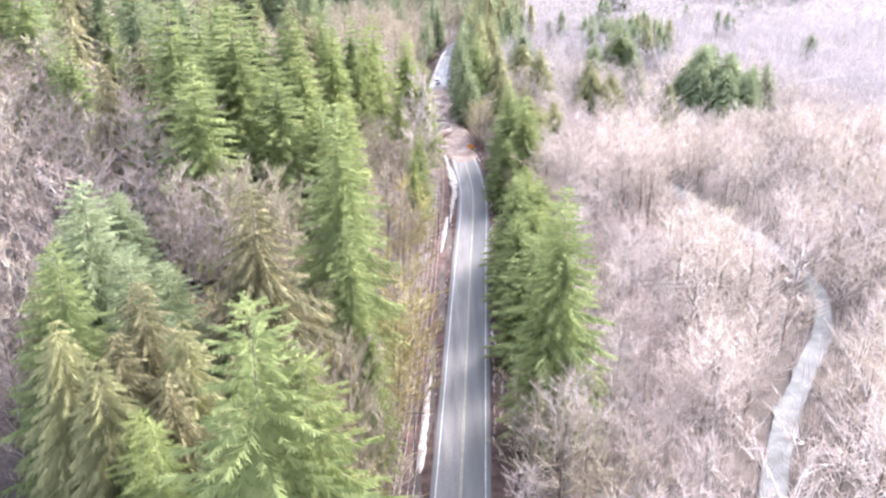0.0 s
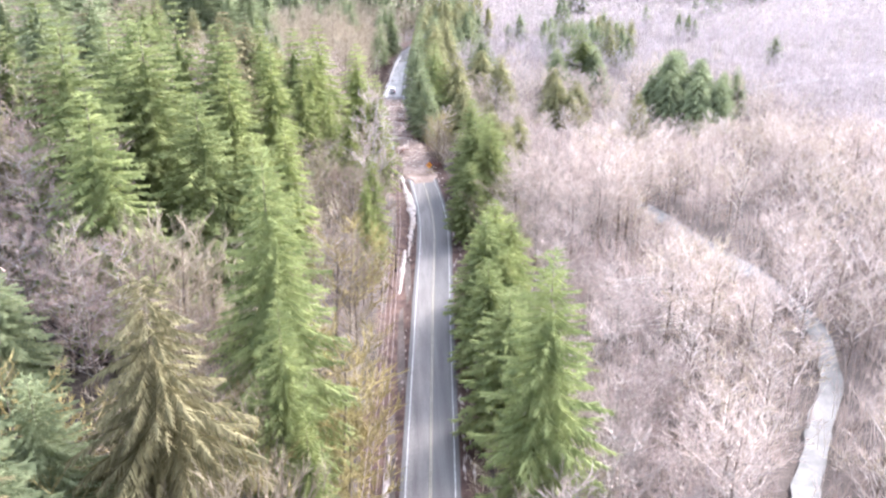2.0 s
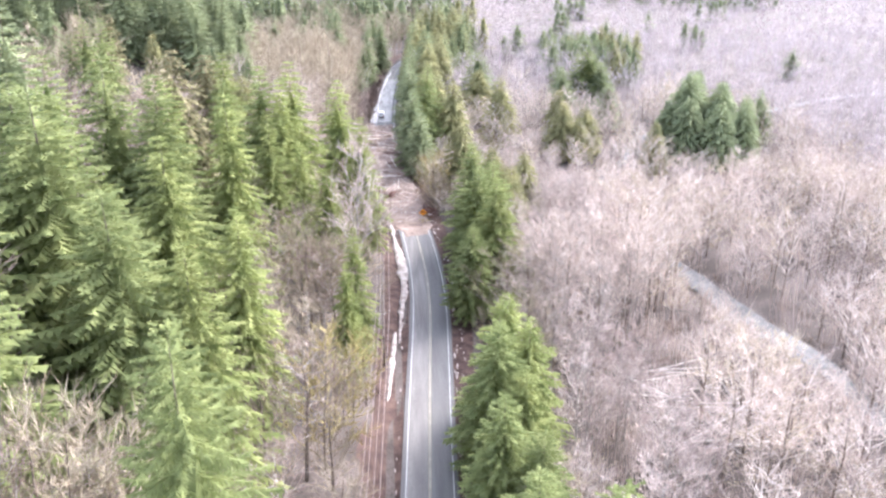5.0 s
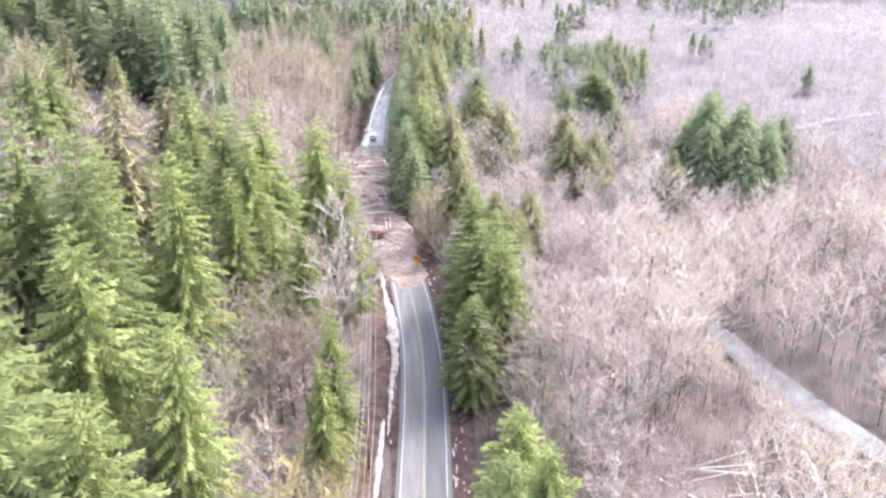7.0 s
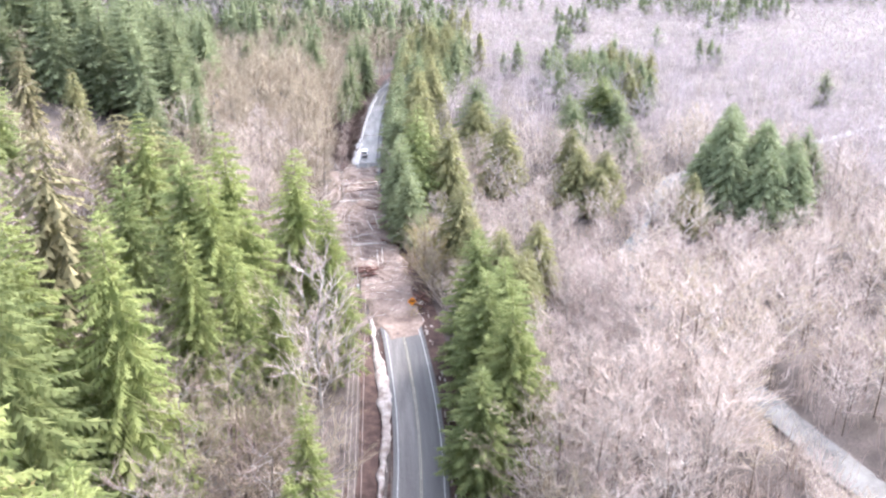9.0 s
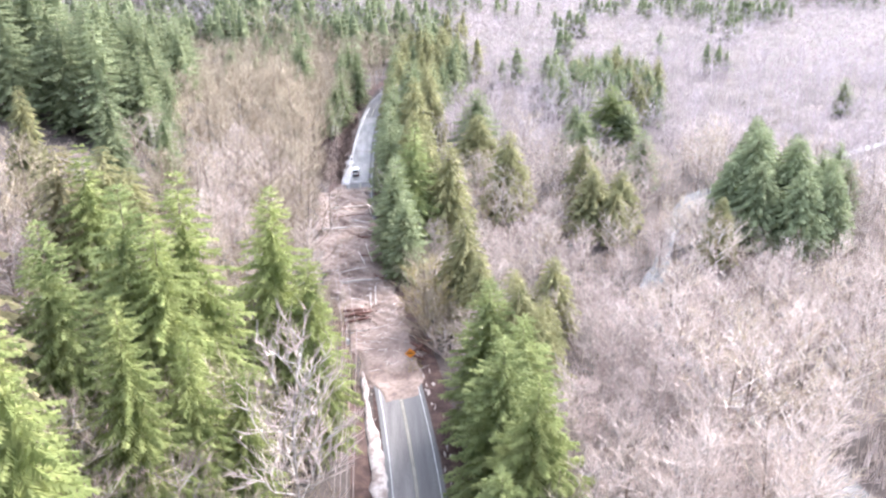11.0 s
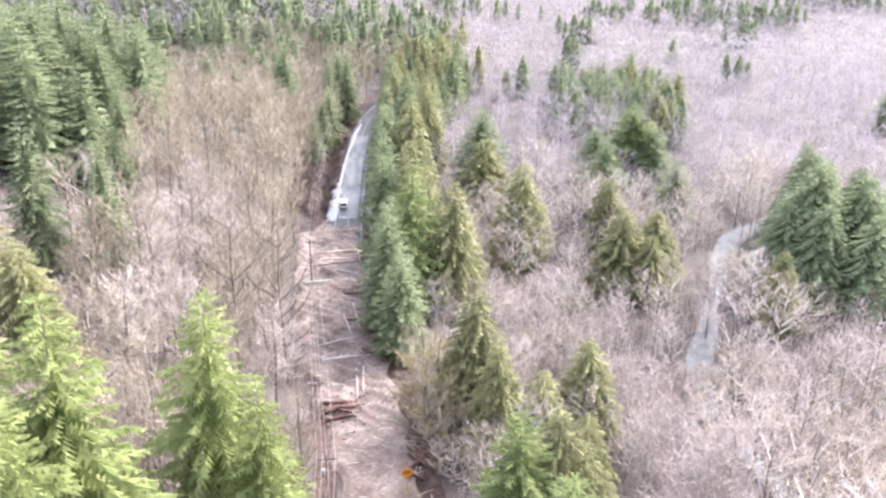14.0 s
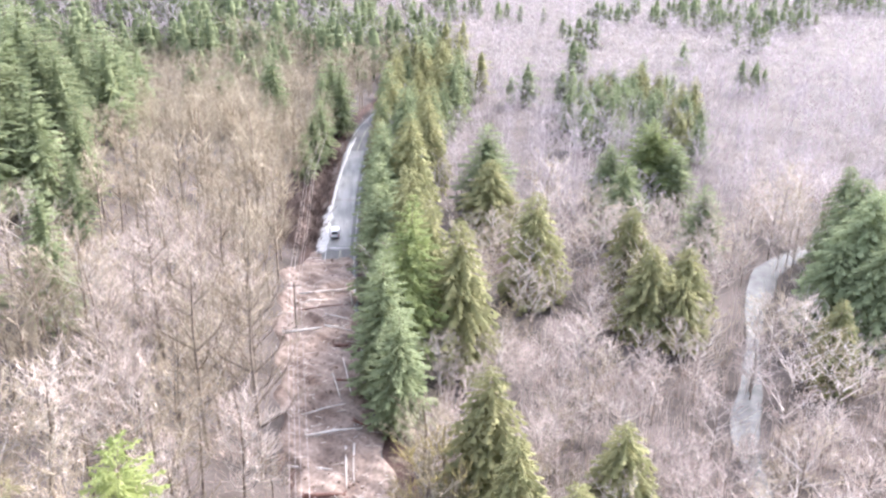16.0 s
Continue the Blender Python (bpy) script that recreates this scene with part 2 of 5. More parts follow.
def sheet(xs, ys, height):
    """A grid of quads over the lines xs and ys."""
    X, Y = np.meshgrid(xs, ys)
    Z = height(X, Y)
    v = np.stack([X, Y, Z], -1).reshape(-1, 3)
    i = np.arange(len(xs) * len(ys)).reshape(len(ys), len(xs))
    f = np.stack([i[:-1, :-1], i[:-1, 1:], i[1:, 1:], i[1:, :-1]], -1).reshape(-1, 4)
    return v, f


xs = np.concatenate([np.linspace(-3000, -420, 20), np.linspace(-400, -64, 57), np.arange(-60, 60, 1.6), np.linspace(62, 260, 60), np.linspace(270, 600, 40), np.linspace(650, 3500, 20)])
ys = np.concatenate([np.linspace(-1500, -60, 16), np.arange(-40, 520, 5.5), np.linspace(525, 1200, 40), np.linspace(1250, 4600, 24)])
tagged(new("ground", mesh_of("ground", *sheet(xs, ys, land), LITTER, True)), "brown leaf-littered forest floor rising to a hill and falling to a valley", "ground", kind="structure")


def ribbon(y0, y1, step, left, right, top, depth=0.25):
    """A slab that follows the road between two sideways offsets, with sides and thickness."""
    yy = np.linspace(y0, y1, max(2, int((y1 - y0) / step) + 1))
    v, f = [], []
    for y in yy:
        c, s = float(road_x(y)), float(road_x(y + 1) - road_x(y - 1)) / 2
        for off, z in ((left, top - depth), (left, top), (right, top), (right, top - depth)):
            v.append((c + off, y - off * s, z))
    for i in range(len(yy) - 1):
        k = 4 * i
        f += [(k + j, k + j + 1, k + j + 5, k + j + 4) for j in range(3)]
    n = 4 * (len(yy) - 1)
    return v, f + [(0, 3, 2, 1), (n, n + 1, n + 2, n + 3)]


road = tagged(new("road", mesh_of("road", *ribbon(-380, 640, 3, -4.15, 4.1, 0.06), ASPHALT)), "worn grey two-lane asphalt road with painted lines", "road", kind="structure")
for off, mat, label, width in ((-3.4, WHITE_LINE, "white edge line", 0.14), (3.4, WHITE_LINE, "white edge line", 0.14), (-0.12, YELLOW_LINE, "faded yellow centre line", 0.12), (0.12, YELLOW_LINE, "faded yellow centre line", 0.12)):
    part("lane_marking", mesh_of("lane_marking", *ribbon(-380, 640, 3, off - width / 2, off + width / 2, 0.066, 0.02), mat), road, label)

part("mud_film", mesh_of("mud_film", *ribbon(-380, 256, 3, -3.28, -0.3, 0.064, 0.02), MUDDY_ASPHALT), road, "pale dried mud over one lane")


def shoulder(y0, y1, a, b):
    yy, oo = np.arange(y0, y1, 1.5), np.linspace(a, b, 12)
    Y, O = np.meshgrid(yy, oo, indexing="ij")
    X = road_x(Y) + O
    Z = land(X, Y) + 0.07 * np.sin(math.pi * np.linspace(0, 1, 12))[None, :] - 0.01
    i = np.arange(X.size).reshape(X.shape)
    f = np.stack([i[:-1, :-1], i[:-1, 1:], i[1:, 1:], i[1:, :-1]], -1).reshape(-1, 4)
    return np.stack([X, Y, Z], -1).reshape(-1, 3), f


for a, b in ((-11.0, -4.0), (4.0, 8.2)):
    tagged(new("shoulder", mesh_of("shoulder", *shoulder(-200, 620, a, b), EARTH, True)), "reddish-brown earth verge beside the road", "verge", kind="structure")

# the river: one strip of water in its bed, wide and narrow by turns
river_v, river_f = [], []
bends = np.array(RIVER, float)
run = np.concatenate([[0], np.cumsum(np.hypot(*np.diff(bends, axis=0).T))])
steps = np.arange(0, run[-1], 2.5)
soft_kernel = np.hanning(9) / np.hanning(9).sum()
flow = np.stack([np.convolve(np.pad(np.interp(steps, run, bends[:, k]), 4, mode="edge"), soft_kernel, mode="valid") for k in (0, 1)], -1)
for i, (x, y) in enumerate(flow):
    a, b = flow[max(i - 1, 0)], flow[min(i + 1, len(flow) - 1)]
    d = Vector((b[0] - a[0], b[1] - a[1])).normalized()
    w = float(np.interp(y, (180, 200, 236, 250, 292, 305, 314, 330, 350, 358, 374, 386), (1.9, 3.3, 3.3, 2.0, 1.5, 2.3, 2.3, 1.2, 2.0, 3.0, 3.0, 2.0)))
    for k in (-1, 1):
        q = w + 0.7 * noise.noise((i * 0.21, k * 9.0, 0.0)) + 0.35 * noise.noise((i * 0.7, k * 5.0, 3.0))
        river_v.append((x - d.y * k * q, y + d.x * k * q, -4.75))
    if i:
        river_f.append((2 * i - 2, 2 * i - 1, 2 * i + 1, 2 * i))
tagged(new("water", mesh_of("water", river_v, river_f, WATER)), "pale shallow river winding through the bare woods", "river", kind="structure")


# ---- trees ----
def conifer(seed, levels, boughs, stations, droop=0.35, lift=0.35, flat=0.25, ragged=0.2, low=0.08, shape=0.85, size=1.0, core=0.42, hang=0.1, fronds=8):
    """A crown of drooping boughs with sprays on both sides, and a tapered trunk; 1 m high and 1 m in radius at the widest, scaled when planted."""
    r = random.Random(seed)
    crown, trunk = Geo(), Geo()
    H, R = 30.0, 6.4
    trunk.tube([(0, 0, -1.5), (0, 0, H * 0.35), (0.1, 0, H * 0.7), (0, 0, H * 0.985)], [0.42, 0.3, 0.12, 0.0], 6)
    rings, sides = (9, 9) if stations > 3 else (5, 6)                       # the shaded inner mass of needles, uneven all over
    k0 = len(crown.v)
    for i in range(rings + 1):
        f = low + 0.03 + (0.8 - low) * i / rings
        q = (core if i < rings else 0.1) * R * min(1, (1 - f) ** shape * 1.3) * (1 - 0.55 * i / rings) * (0.5 + 0.5 * min(1, (f - low) / 0.12 + 0.1))
        crown.v += [(q * w * math.cos(math.tau * (j + 0.5 * (i % 2)) / sides), q * w * math.sin(math.tau * (j + 0.5 * (i % 2)) / sides), f * H + r.uniform(-0.5, 0.5)) for j in range(sides) for w in (r.uniform(0.45, 1.3),)]
    for i in range(rings):
        for j in range(sides):
            a, b = k0 + i * sides + j, k0 + i * sides + (j + 1) % sides
            crown.f += [(a, b, b + sides), (a, b + sides, a + sides)]
    for i in range(levels):
        f = low + (0.985 - low) * (i + r.random() * 0.7) / levels
        wide = R * min(1, (1 - f) ** shape * 1.3) * (0.55 + 0.45 * min(1, (f - low) / 0.12 + 0.25))
        n = max(5, round(boughs * (0.55 + 0.45 * (1 - f))))
        start = r.random() * math.tau
        for j in range(n):
            a = start + math.tau * (j + r.uniform(-0.3, 0.3)) / n
            L = wide * r.uniform(1 - 1.6 * ragged, 1 + ragged * 0.7) + 0.25
            up = lift * (f - 0.35) * 1.6 + r.uniform(-0.1, 0.1)
            ca, sa = math.cos(a), math.sin(a)

            def at(s, side=0.0, dz=0.0):
                z = f * H + L * (up * s - droop * s * s + 0.12 * s ** 4)
                return (ca * L * s - sa * side, sa * L * s + ca * side, z + dz)

            # the bough's flat spray: fronds comb forward from both sides of its rib, and hang at their tips
            m = max(min(fronds, 3), round(fronds * (0.45 + 0.6 * L / R)))
            for k in range(m):
                s0, s1 = 0.08 + 0.9 * k / m, 0.08 + 0.9 * (k + 1.25) / m
                for side in (-1, 1):
                    out = L * flat * (1.12 - 0.8 * s0) * min(1, 0.5 + 2.2 * s0) * r.uniform(0.7, 1.15)
                    tip = at(min(1.06, s0 + 0.7 * out / L + 0.05), side * out * r.uniform(0.75, 1.1), -(0.3 + hang - r.uniform(-0.3, 0.4)) * out)
                    crown.add([at(s0, 0, r.uniform(-0.05, 0.05)), at(s1, side * 0.12 * out, r.uniform(-0.02, 0.1)), tip], [(0, 1, 2)] if side < 0 else [(0, 2, 1)])
            # short tufts of needles over the spray
            count = max(min(stations, 3), round(stations * (0.3 + 1.1 * L / R)))
            for k in range(count):
                s0 = 0.1 + 0.88 * (k + r.random() * 0.9) / count
                wide_here = L * flat * (1.1 - 0.75 * s0)
                for side in (-1, 1):
                    b0 = wide_here * r.uniform(0.0, 0.8)
                    long = r.uniform(0.35, 0.85) * size * (0.45 + 0.55 * min(1, L / 4))
                    fwd, base = long * r.uniform(0.3, 0.9) / L, long * r.uniform(0.28, 0.45) / L
                    sag = (-0.25 - hang) * b0 + r.uniform(-0.05, 0.12)
                    crown.add([at(s0 - base, side * b0, sag), at(s0 + base, side * (b0 + 0.15 * long), sag + 0.12), at(s0 + fwd, side * (b0 + long), sag + long * r.uniform(-0.4 - hang, 0.3 - hang))], [(0, 1, 2)] if side < 0 else [(0, 2, 1)])
            crown.add([at(0.8, 0.06 * L * size), at(0.8, -0.06 * L * size), at(1.1, 0, 0.01 * L)], [(0, 1, 2)])
    return trunk, crown


def bare(seed, limbs, boughs, twigs, spread=0.3, low=0.35, thick=1.0, stem=1.0, simple=False, lift=0.6, reach=0.075):
    """A leafless broad-leaved tree 18 m high: limbs climb from the trunk to the edge of a rounded crown, where fine twigs fan out."""
    r = random.Random(seed)
    H = 18.0
    trunk, limb, twig = Geo(), Geo(), Geo()
    bend = [(r.uniform(-0.5, 0.5), r.uniform(-0.5, 0.5)) for _ in range(3)]
    spine = [Vector((0, 0, -1.2)), Vector((bend[0][0] * 0.4, bend[0][1] * 0.4, H * 0.3)), Vector((bend[1][0], bend[1][1], H * 0.62)), Vector((bend[2][0] * 1.3, bend[2][1] * 1.3, H * 0.95))]
    if simple:
        trunk.tube([spine[0], spine[2], spine[3]], [0.15 * stem, 0.09 * stem, 0.0], 3, False)
    else:
        trunk.tube(spine, [0.2 * stem, 0.15 * stem, 0.1 * stem, 0.0], 5)

    def along(f):
        z = f * H
        for p, q in zip(spine, spine[1:]):
            if z <= q.z:
                return p.lerp(q, (z - p.z) / (q.z - p.z))
        return spine[-1].copy()

    def sprig(geo, p, d, L, w, fine):
        d = d.normalized()
        a = d.cross(Vector((0.3, 0.5, 0.8))).normalized() * w
        b = d.cross(a).normalized() * w
        if fine:
            t = r.uniform(0, math.tau)
            q = (a * math.cos(t) + b * math.sin(t)) * 1.3
            geo.add([p + q, p - q, p + d * L], [(0, 1, 2)])
        else:
            geo.add([p + a, p - a * 0.5 + b * 0.87, p - a * 0.5 - b * 0.87, p + d * L], [(0, 1, 3), (1, 2, 3), (2, 0, 3)])

    middle, tall, wide = along(0.5 * (1 + low)), 0.5 * (1 - low) * H, spread * H
    middle.z = 0.5 * (1 + low) * H
    for i in range(limbs):
        u = -0.72 + 1.68 * (i + r.random()) / limbs                      # from low on the crown to its top
        a = i * 2.4 + r.uniform(-0.4, 0.4)
        ring = math.sqrt(max(0.0, 1 - u * u))
        size = r.uniform(0.72, 1.08)
        end = middle + Vector((math.cos(a) * ring * wide, math.sin(a) * ring * wide, u * tall)) * size
        p0 = along(max(low * 0.55, min(0.9, (end.z - (0.35 + lift) * ring * wide) / H)))
        L = (end - p0).length
        p1 = p0.lerp(end, 0.5) + Vector((math.cos(a), math.sin(a), -0.6)) * L * 0.09
        w = (0.045 * ring + 0.022) * stem
        if simple:
            sprig(limb, p0, end - p0, L, w, True)
        else:
            limb.tube([p0, p1, end], [w, w * 0.6, 0.0], 3, False)
        for j in range(boughs):
            s = 0.3 + 0.7 * (j + r.random()) / boughs
            q = p0.lerp(p1, s * 2) if s < 0.5 else p1.lerp(end, s * 2 - 1)
            out = Vector((q.x - middle.x, q.y - middle.y, 0)) / wide
            e = (out * 0.5 + Vector((r.uniform(-1, 1), r.uniform(-1, 1), r.uniform(-0.15, 0.8) + lift * 0.5))).normalized()
            M = H * reach * r.uniform(1.2, 2.2)
            sprig(limb, q, e, M, (0.015 if simple else 0.02) * thick, simple)
            for k in range(twigs):
                t = 0.15 + 0.85 * (k + r.random()) / twigs
                g = (e * 0.6 + out * 0.3 + Vector((r.uniform(-1, 1), r.uniform(-1, 1), r.uniform(-0.3, 0.8) + lift * 0.6)) * 0.8).normalized()
                sprig(twig, q + e * M * t, g, H * reach * r.uniform(0.5, 1.15), 0.016 * thick, True)
    return trunk, limb, twig


KINDS = {}


def kind_of(key, name, category, label, height, parts):
    KINDS[key] = (name, category, label, height, parts)


def fir_kind(key, name, label, mat, built):
    trunk, crown = built
    kind_of(key, name, "conifer", label, 30.0, [("trunk", trunk.mesh("trunk", BARK), ""), ("crown", crown.mesh("crown", mat), "")])


for key, name, label, mat, seed, kw in (
        ("fir_a", "fir_tree", "tall dense fir with bright green drooping boughs", FIR_BRIGHT, 11, dict(ragged=0.24)),
        ("fir_b", "fir_tree", "tall fir with yellow-green boughs, sunlight put into their colour", FIR_LIT, 12, dict(ragged=0.3, droop=0.42)),
        ("fir_c", "fir_tree", "tall dark green fir with dense layered boughs", FIR_DARK, 13, dict(ragged=0.2)),
        ("fir_d", "fir_tree", "ragged dark green fir with gaps between its boughs", FIR_DARK, 14, dict(ragged=0.38, droop=0.3)),
        ("cedar_a", "cedar_tree", "broad olive-green cedar with hanging sprays", CEDAR, 15, dict(droop=0.62, lift=0.2, flat=0.27, shape=0.6, ragged=0.14, hang=0.45)),
        ("cedar_c", "cedar_tree", "broad dark cedar with dense hanging sprays", FIR_DARK, 17, dict(droop=0.62, lift=0.2, flat=0.27, shape=0.58, ragged=0.12, hang=0.45)),
        ("cedar_b", "cedar_tree", "thin cedar with browning sprays", CEDAR_BROWN, 16, dict(droop=0.6, lift=0.2, ragged=0.32, shape=0.55, hang=0.4))):
    kw = {"shape": 0.62, **kw}
    fir_kind(key, name, label, mat, conifer(seed, 42, 11, 5, size=0.55, core=0.5, fronds=9, **kw))
    fir_kind(key + "_fine", name, label, mat, conifer(seed + 70, 46, 11, 6, size=0.42, core=0.5, fronds=19, **{**kw, "flat": kw.get("flat", 0.25) * 0.85}))
    fir_kind(key + "_mid", name, label, mat, conifer(seed + 30, 34, 10, 2, size=0.7, core=0.55, fronds=5, **kw))
    fir_kind(key + "_far", name, label, mat, conifer(seed + 50, 24, 8, 1, size=1.2, core=0.6, fronds=4, **kw))

for key, name, label, tw, seed, args, kw in (
        ("alder_a", "alder_tree", "leafless alder with pale trunk and pinkish twigs", ALDER_TWIG, 31, (17, 7, 8), dict(spread=0.2, low=0.36, thick=1.68, stem=0.9)),
        ("alder_b", "alder_tree", "slender leafless alder with ascending pinkish twigs", ALDER_TWIG, 32, (16, 7, 8), dict(spread=0.16, low=0.4, thick=1.68, stem=1.0, lift=0.9)),
        ("alder_p", "alder_tree", "leafless alder with tiers of brownish-pink twigs", PINK_TWIG, 43, (18, 7, 8), dict(spread=0.19, low=0.3, thick=1.3, stem=1.0, lift=0.35)),
        ("alder_c", "alder_tree", "spreading leafless alder with a rounded twiggy crown", ALDER_TWIG, 33, (18, 7, 8), dict(spread=0.28, low=0.3, thick=1.68, stem=0.95, lift=0.5)),
        ("alder_tall", "alder_tree", "tall leafless alder with a bare dark trunk", VALLEY_TWIG, 37, (17, 7, 8), dict(spread=0.15, low=0.42, thick=1.57, stem=1.1, lift=0.8)),
        ("alder_hill", "alder_tree", "leafless alder with tan-brown twigs on the slope", HILL_TWIG, 39, (17, 7, 9), dict(spread=0.2, low=0.3, thick=1.4, stem=1.0)),
        ("maple_a", "maple_tree", "leafless maple with tan mossy branches", MAPLE_TWIG, 34, (20, 7, 9), dict(spread=0.32, low=0.22, thick=1.6, stem=1.1, lift=0.5)),
        ("maple_b", "maple_tree", "leafless maple with tan twigs fanning upwards", MAPLE_TWIG, 35, (20, 7, 8), dict(spread=0.27, low=0.2, thick=1.57, stem=1.4, lift=1.0)),
        ("maple_c", "maple_tree", "spreading leafless maple with bleached limbs", VALLEY_TWIG, 40, (20, 7, 9), dict(spread=0.34, low=0.2, thick=1.25, stem=1.5, lift=0.55)),
        ("maple_d", "maple_tree", "tall leafless maple with a dark trunk and arching limbs", MAPLE_TWIG, 42, (17, 6, 7), dict(spread=0.3, low=0.24, thick=1.2, stem=1.7, lift=0.5)),
        ("moss_a", "maple_tree", "leafless maple thick with yellow moss", MOSS_TWIG, 36, (18, 8, 8), dict(spread=0.3, low=0.14, thick=2.35, stem=1.0))):
    tr, li, tg = bare(seed, *args, **kw)
    dark = key in ("alder_p", "alder_tall", "alder_hill", "maple_a", "maple_b", "maple_d", "moss_a")
    kind_of(key, name, "bare tree", label, 18.0, [("trunk", tr.mesh("trunk", BARK if dark else ALDER_BARK), ""), ("limb", li.mesh("limb", MOSS_TWIG if key == "moss_a" else BARK if key == "maple_d" else PALE_LIMB if key in ("maple_c", "alder_c") else MAPLE_TWIG if key in ("maple_a", "maple_b") else ALDER_BARK), ""), ("twig", tg.mesh("twig", tw), "")])

tr, li, tg = bare(38, 18, 6, 10, spread=0.5, low=0.04, thick=3.0, stem=0.6, lift=0.9)
kind_of("willow", "willow_bush", "bush", "leafless willow bush with dense yellow twigs", 18.0, [("trunk", tr.mesh("trunk", BARK), ""), ("limb", li.mesh("limb", MOSS_TWIG), ""), ("twig", tg.mesh("twig", MOSS_TWIG), "")])

PLANTED = []


def plant(key, x, y, top=None, height=None, girth=1.0, group="", lean=1.0):
    """Sets a tree on the ground at (x, y): either its top's height or its own is given."""
    name, category, label, own, parts = KINDS[key]
    z = land_at(x, y)
    h = max(3.0, top - z) if top is not None else height
    s = h / own
    if category == "conifer":
        girth *= 0.95
    ob = tagged(new(name), label, category, group)
    ob.matrix_basis = pose(x, y, z, random.uniform(-lean, lean), random.uniform(-lean, lean), random.uniform(0, 360)) @ Matrix.Diagonal((s * girth, s * girth, s, 1))
    for pname, me, plabel in parts:
        q = part(pname, me, ob, plabel)
        if pname in ("twig", "crown"):
            tagged(q, kind="stuff")
    PLANTED.append((x, y, h * 0.14 * girth))
    return ob


# conifers: kind, place, height of the top, girth
HILL_NEAR = (("fir_a", -12, 46.2, 50.3, 1.05), ("fir_b", -8.9, 48.5, 45.6, 1.0), ("fir_b", -23.5, 53, 37.5, 0.9), ("fir_c", -29.2, 71, 44, 1.0), ("fir_c", -38.3, 73.2, 42, 0.95), ("fir_a", -33.5, 64, 47, 1.0), ("fir_c", -31, 83.4, 37, 1.3), ("fir_c", -45.3, 108.8, 37, 1.45),
             ("fir_c", -53.7, 114, 35, 1.45), ("fir_d", -42, 88, 36, 1.3), ("fir_c", -49, 98, 36, 1.3), ("fir_a", -88, 178, 62, 1.2), ("fir_a", -98, 190, 63, 1.2), ("cedar_b", -74, 166, 58, 0.9), ("fir_c", -72, 196, 61, 1.1), ("fir_c", -64, 204, 62, 1.1), ("fir_a", -80, 214, 62, 1.1), ("fir_a", -11.6, 95, 38.6, 0.7), ("fir_b", -9.3, 90.6, 28.2, 0.75), ("fir_a", -14.2, 110, 49.7, 0.92), ("fir_a", -37.5, 149, 59.2, 1.3), ("fir_a", -38.7, 127, 52.8, 1.1), ("fir_a", -45.5, 139, 60.5, 1.15),
             ("fir_a", -28, 140, 50, 1.25), ("fir_a", -50, 172, 56, 1.3), ("fir_b", -21.7, 141, 43.3, 1.1), ("fir_b", -19, 160, 41, 0.85), ("cedar_b", -58, 140, 50, 0.8), ("cedar_b", -20.5, 85, 45.4, 1.15), ("cedar_b", -26.4, 66, 42.7, 0.9), ("fir_c", -36, 77, 48.4, 1.05), ("cedar_a", -31.5, 59, 42.6, 0.9), ("cedar_b", -27.5, 60.5, 40.2, 0.9),
             ("cedar_a", -22.3, 62.5, 40.8, 0.9), ("cedar_a", -26.6, 54.6, 41, 0.9), ("cedar_b", -21.6, 57, 38.5, 0.9), ("fir_b", -20.5, 49.5, 39.5, 0.85), ("cedar_a", -16.5, 54, 38, 0.9), ("cedar_a", -37.5, 69, 41, 0.9))
HILL_MID = (("fir_a", -41.5, 184, 58, 0.96), ("fir_a", -33, 179, 55, 0.96), ("cedar_b", -37, 209, 54.5, 1.05), ("fir_b", -25.2, 190, 49.6, 0.84), ("fir_b", -34, 187, 52, 0.96), ("fir_a", -24.2, 222, 48.9, 0.92), ("fir_b", -19.5, 226, 48.8, 0.96), ("fir_b", -20.7, 219, 46, 0.88),
            ("fir_b", -20.7, 205, 42.5, 0.84), ("fir_b", -11.8, 213, 30, 0.84), ("fir_b", -16.5, 210, 36, 0.8), ("fir_b", -11.3, 240, 42.4, 1.0), ("fir_b", -5.6, 235, 35, 0.85), ("fir_b", -6.6, 256, 16, 1.3), ("fir_a", -30, 214, 47.8, 0.84), ("fir_b", -5.6, 187.6, 27, 0.76), ("fir_b", -6.4, 179, 24, 0.72), ("fir_b", -35.5, 243, 47.8, 0.88),
            ("cedar_b", -40, 247, 47.5, 1.2), ("cedar_a", -39.3, 264, 42.5, 1.35), ("cedar_a", -34.5, 259, 40, 1.3), ("fir_a", -42, 150, 52, 0.9), ("fir_b", -28, 161, 50, 1.0), ("fir_b", -33, 154, 48, 0.96), ("fir_a", -52, 190, 57, 0.96))
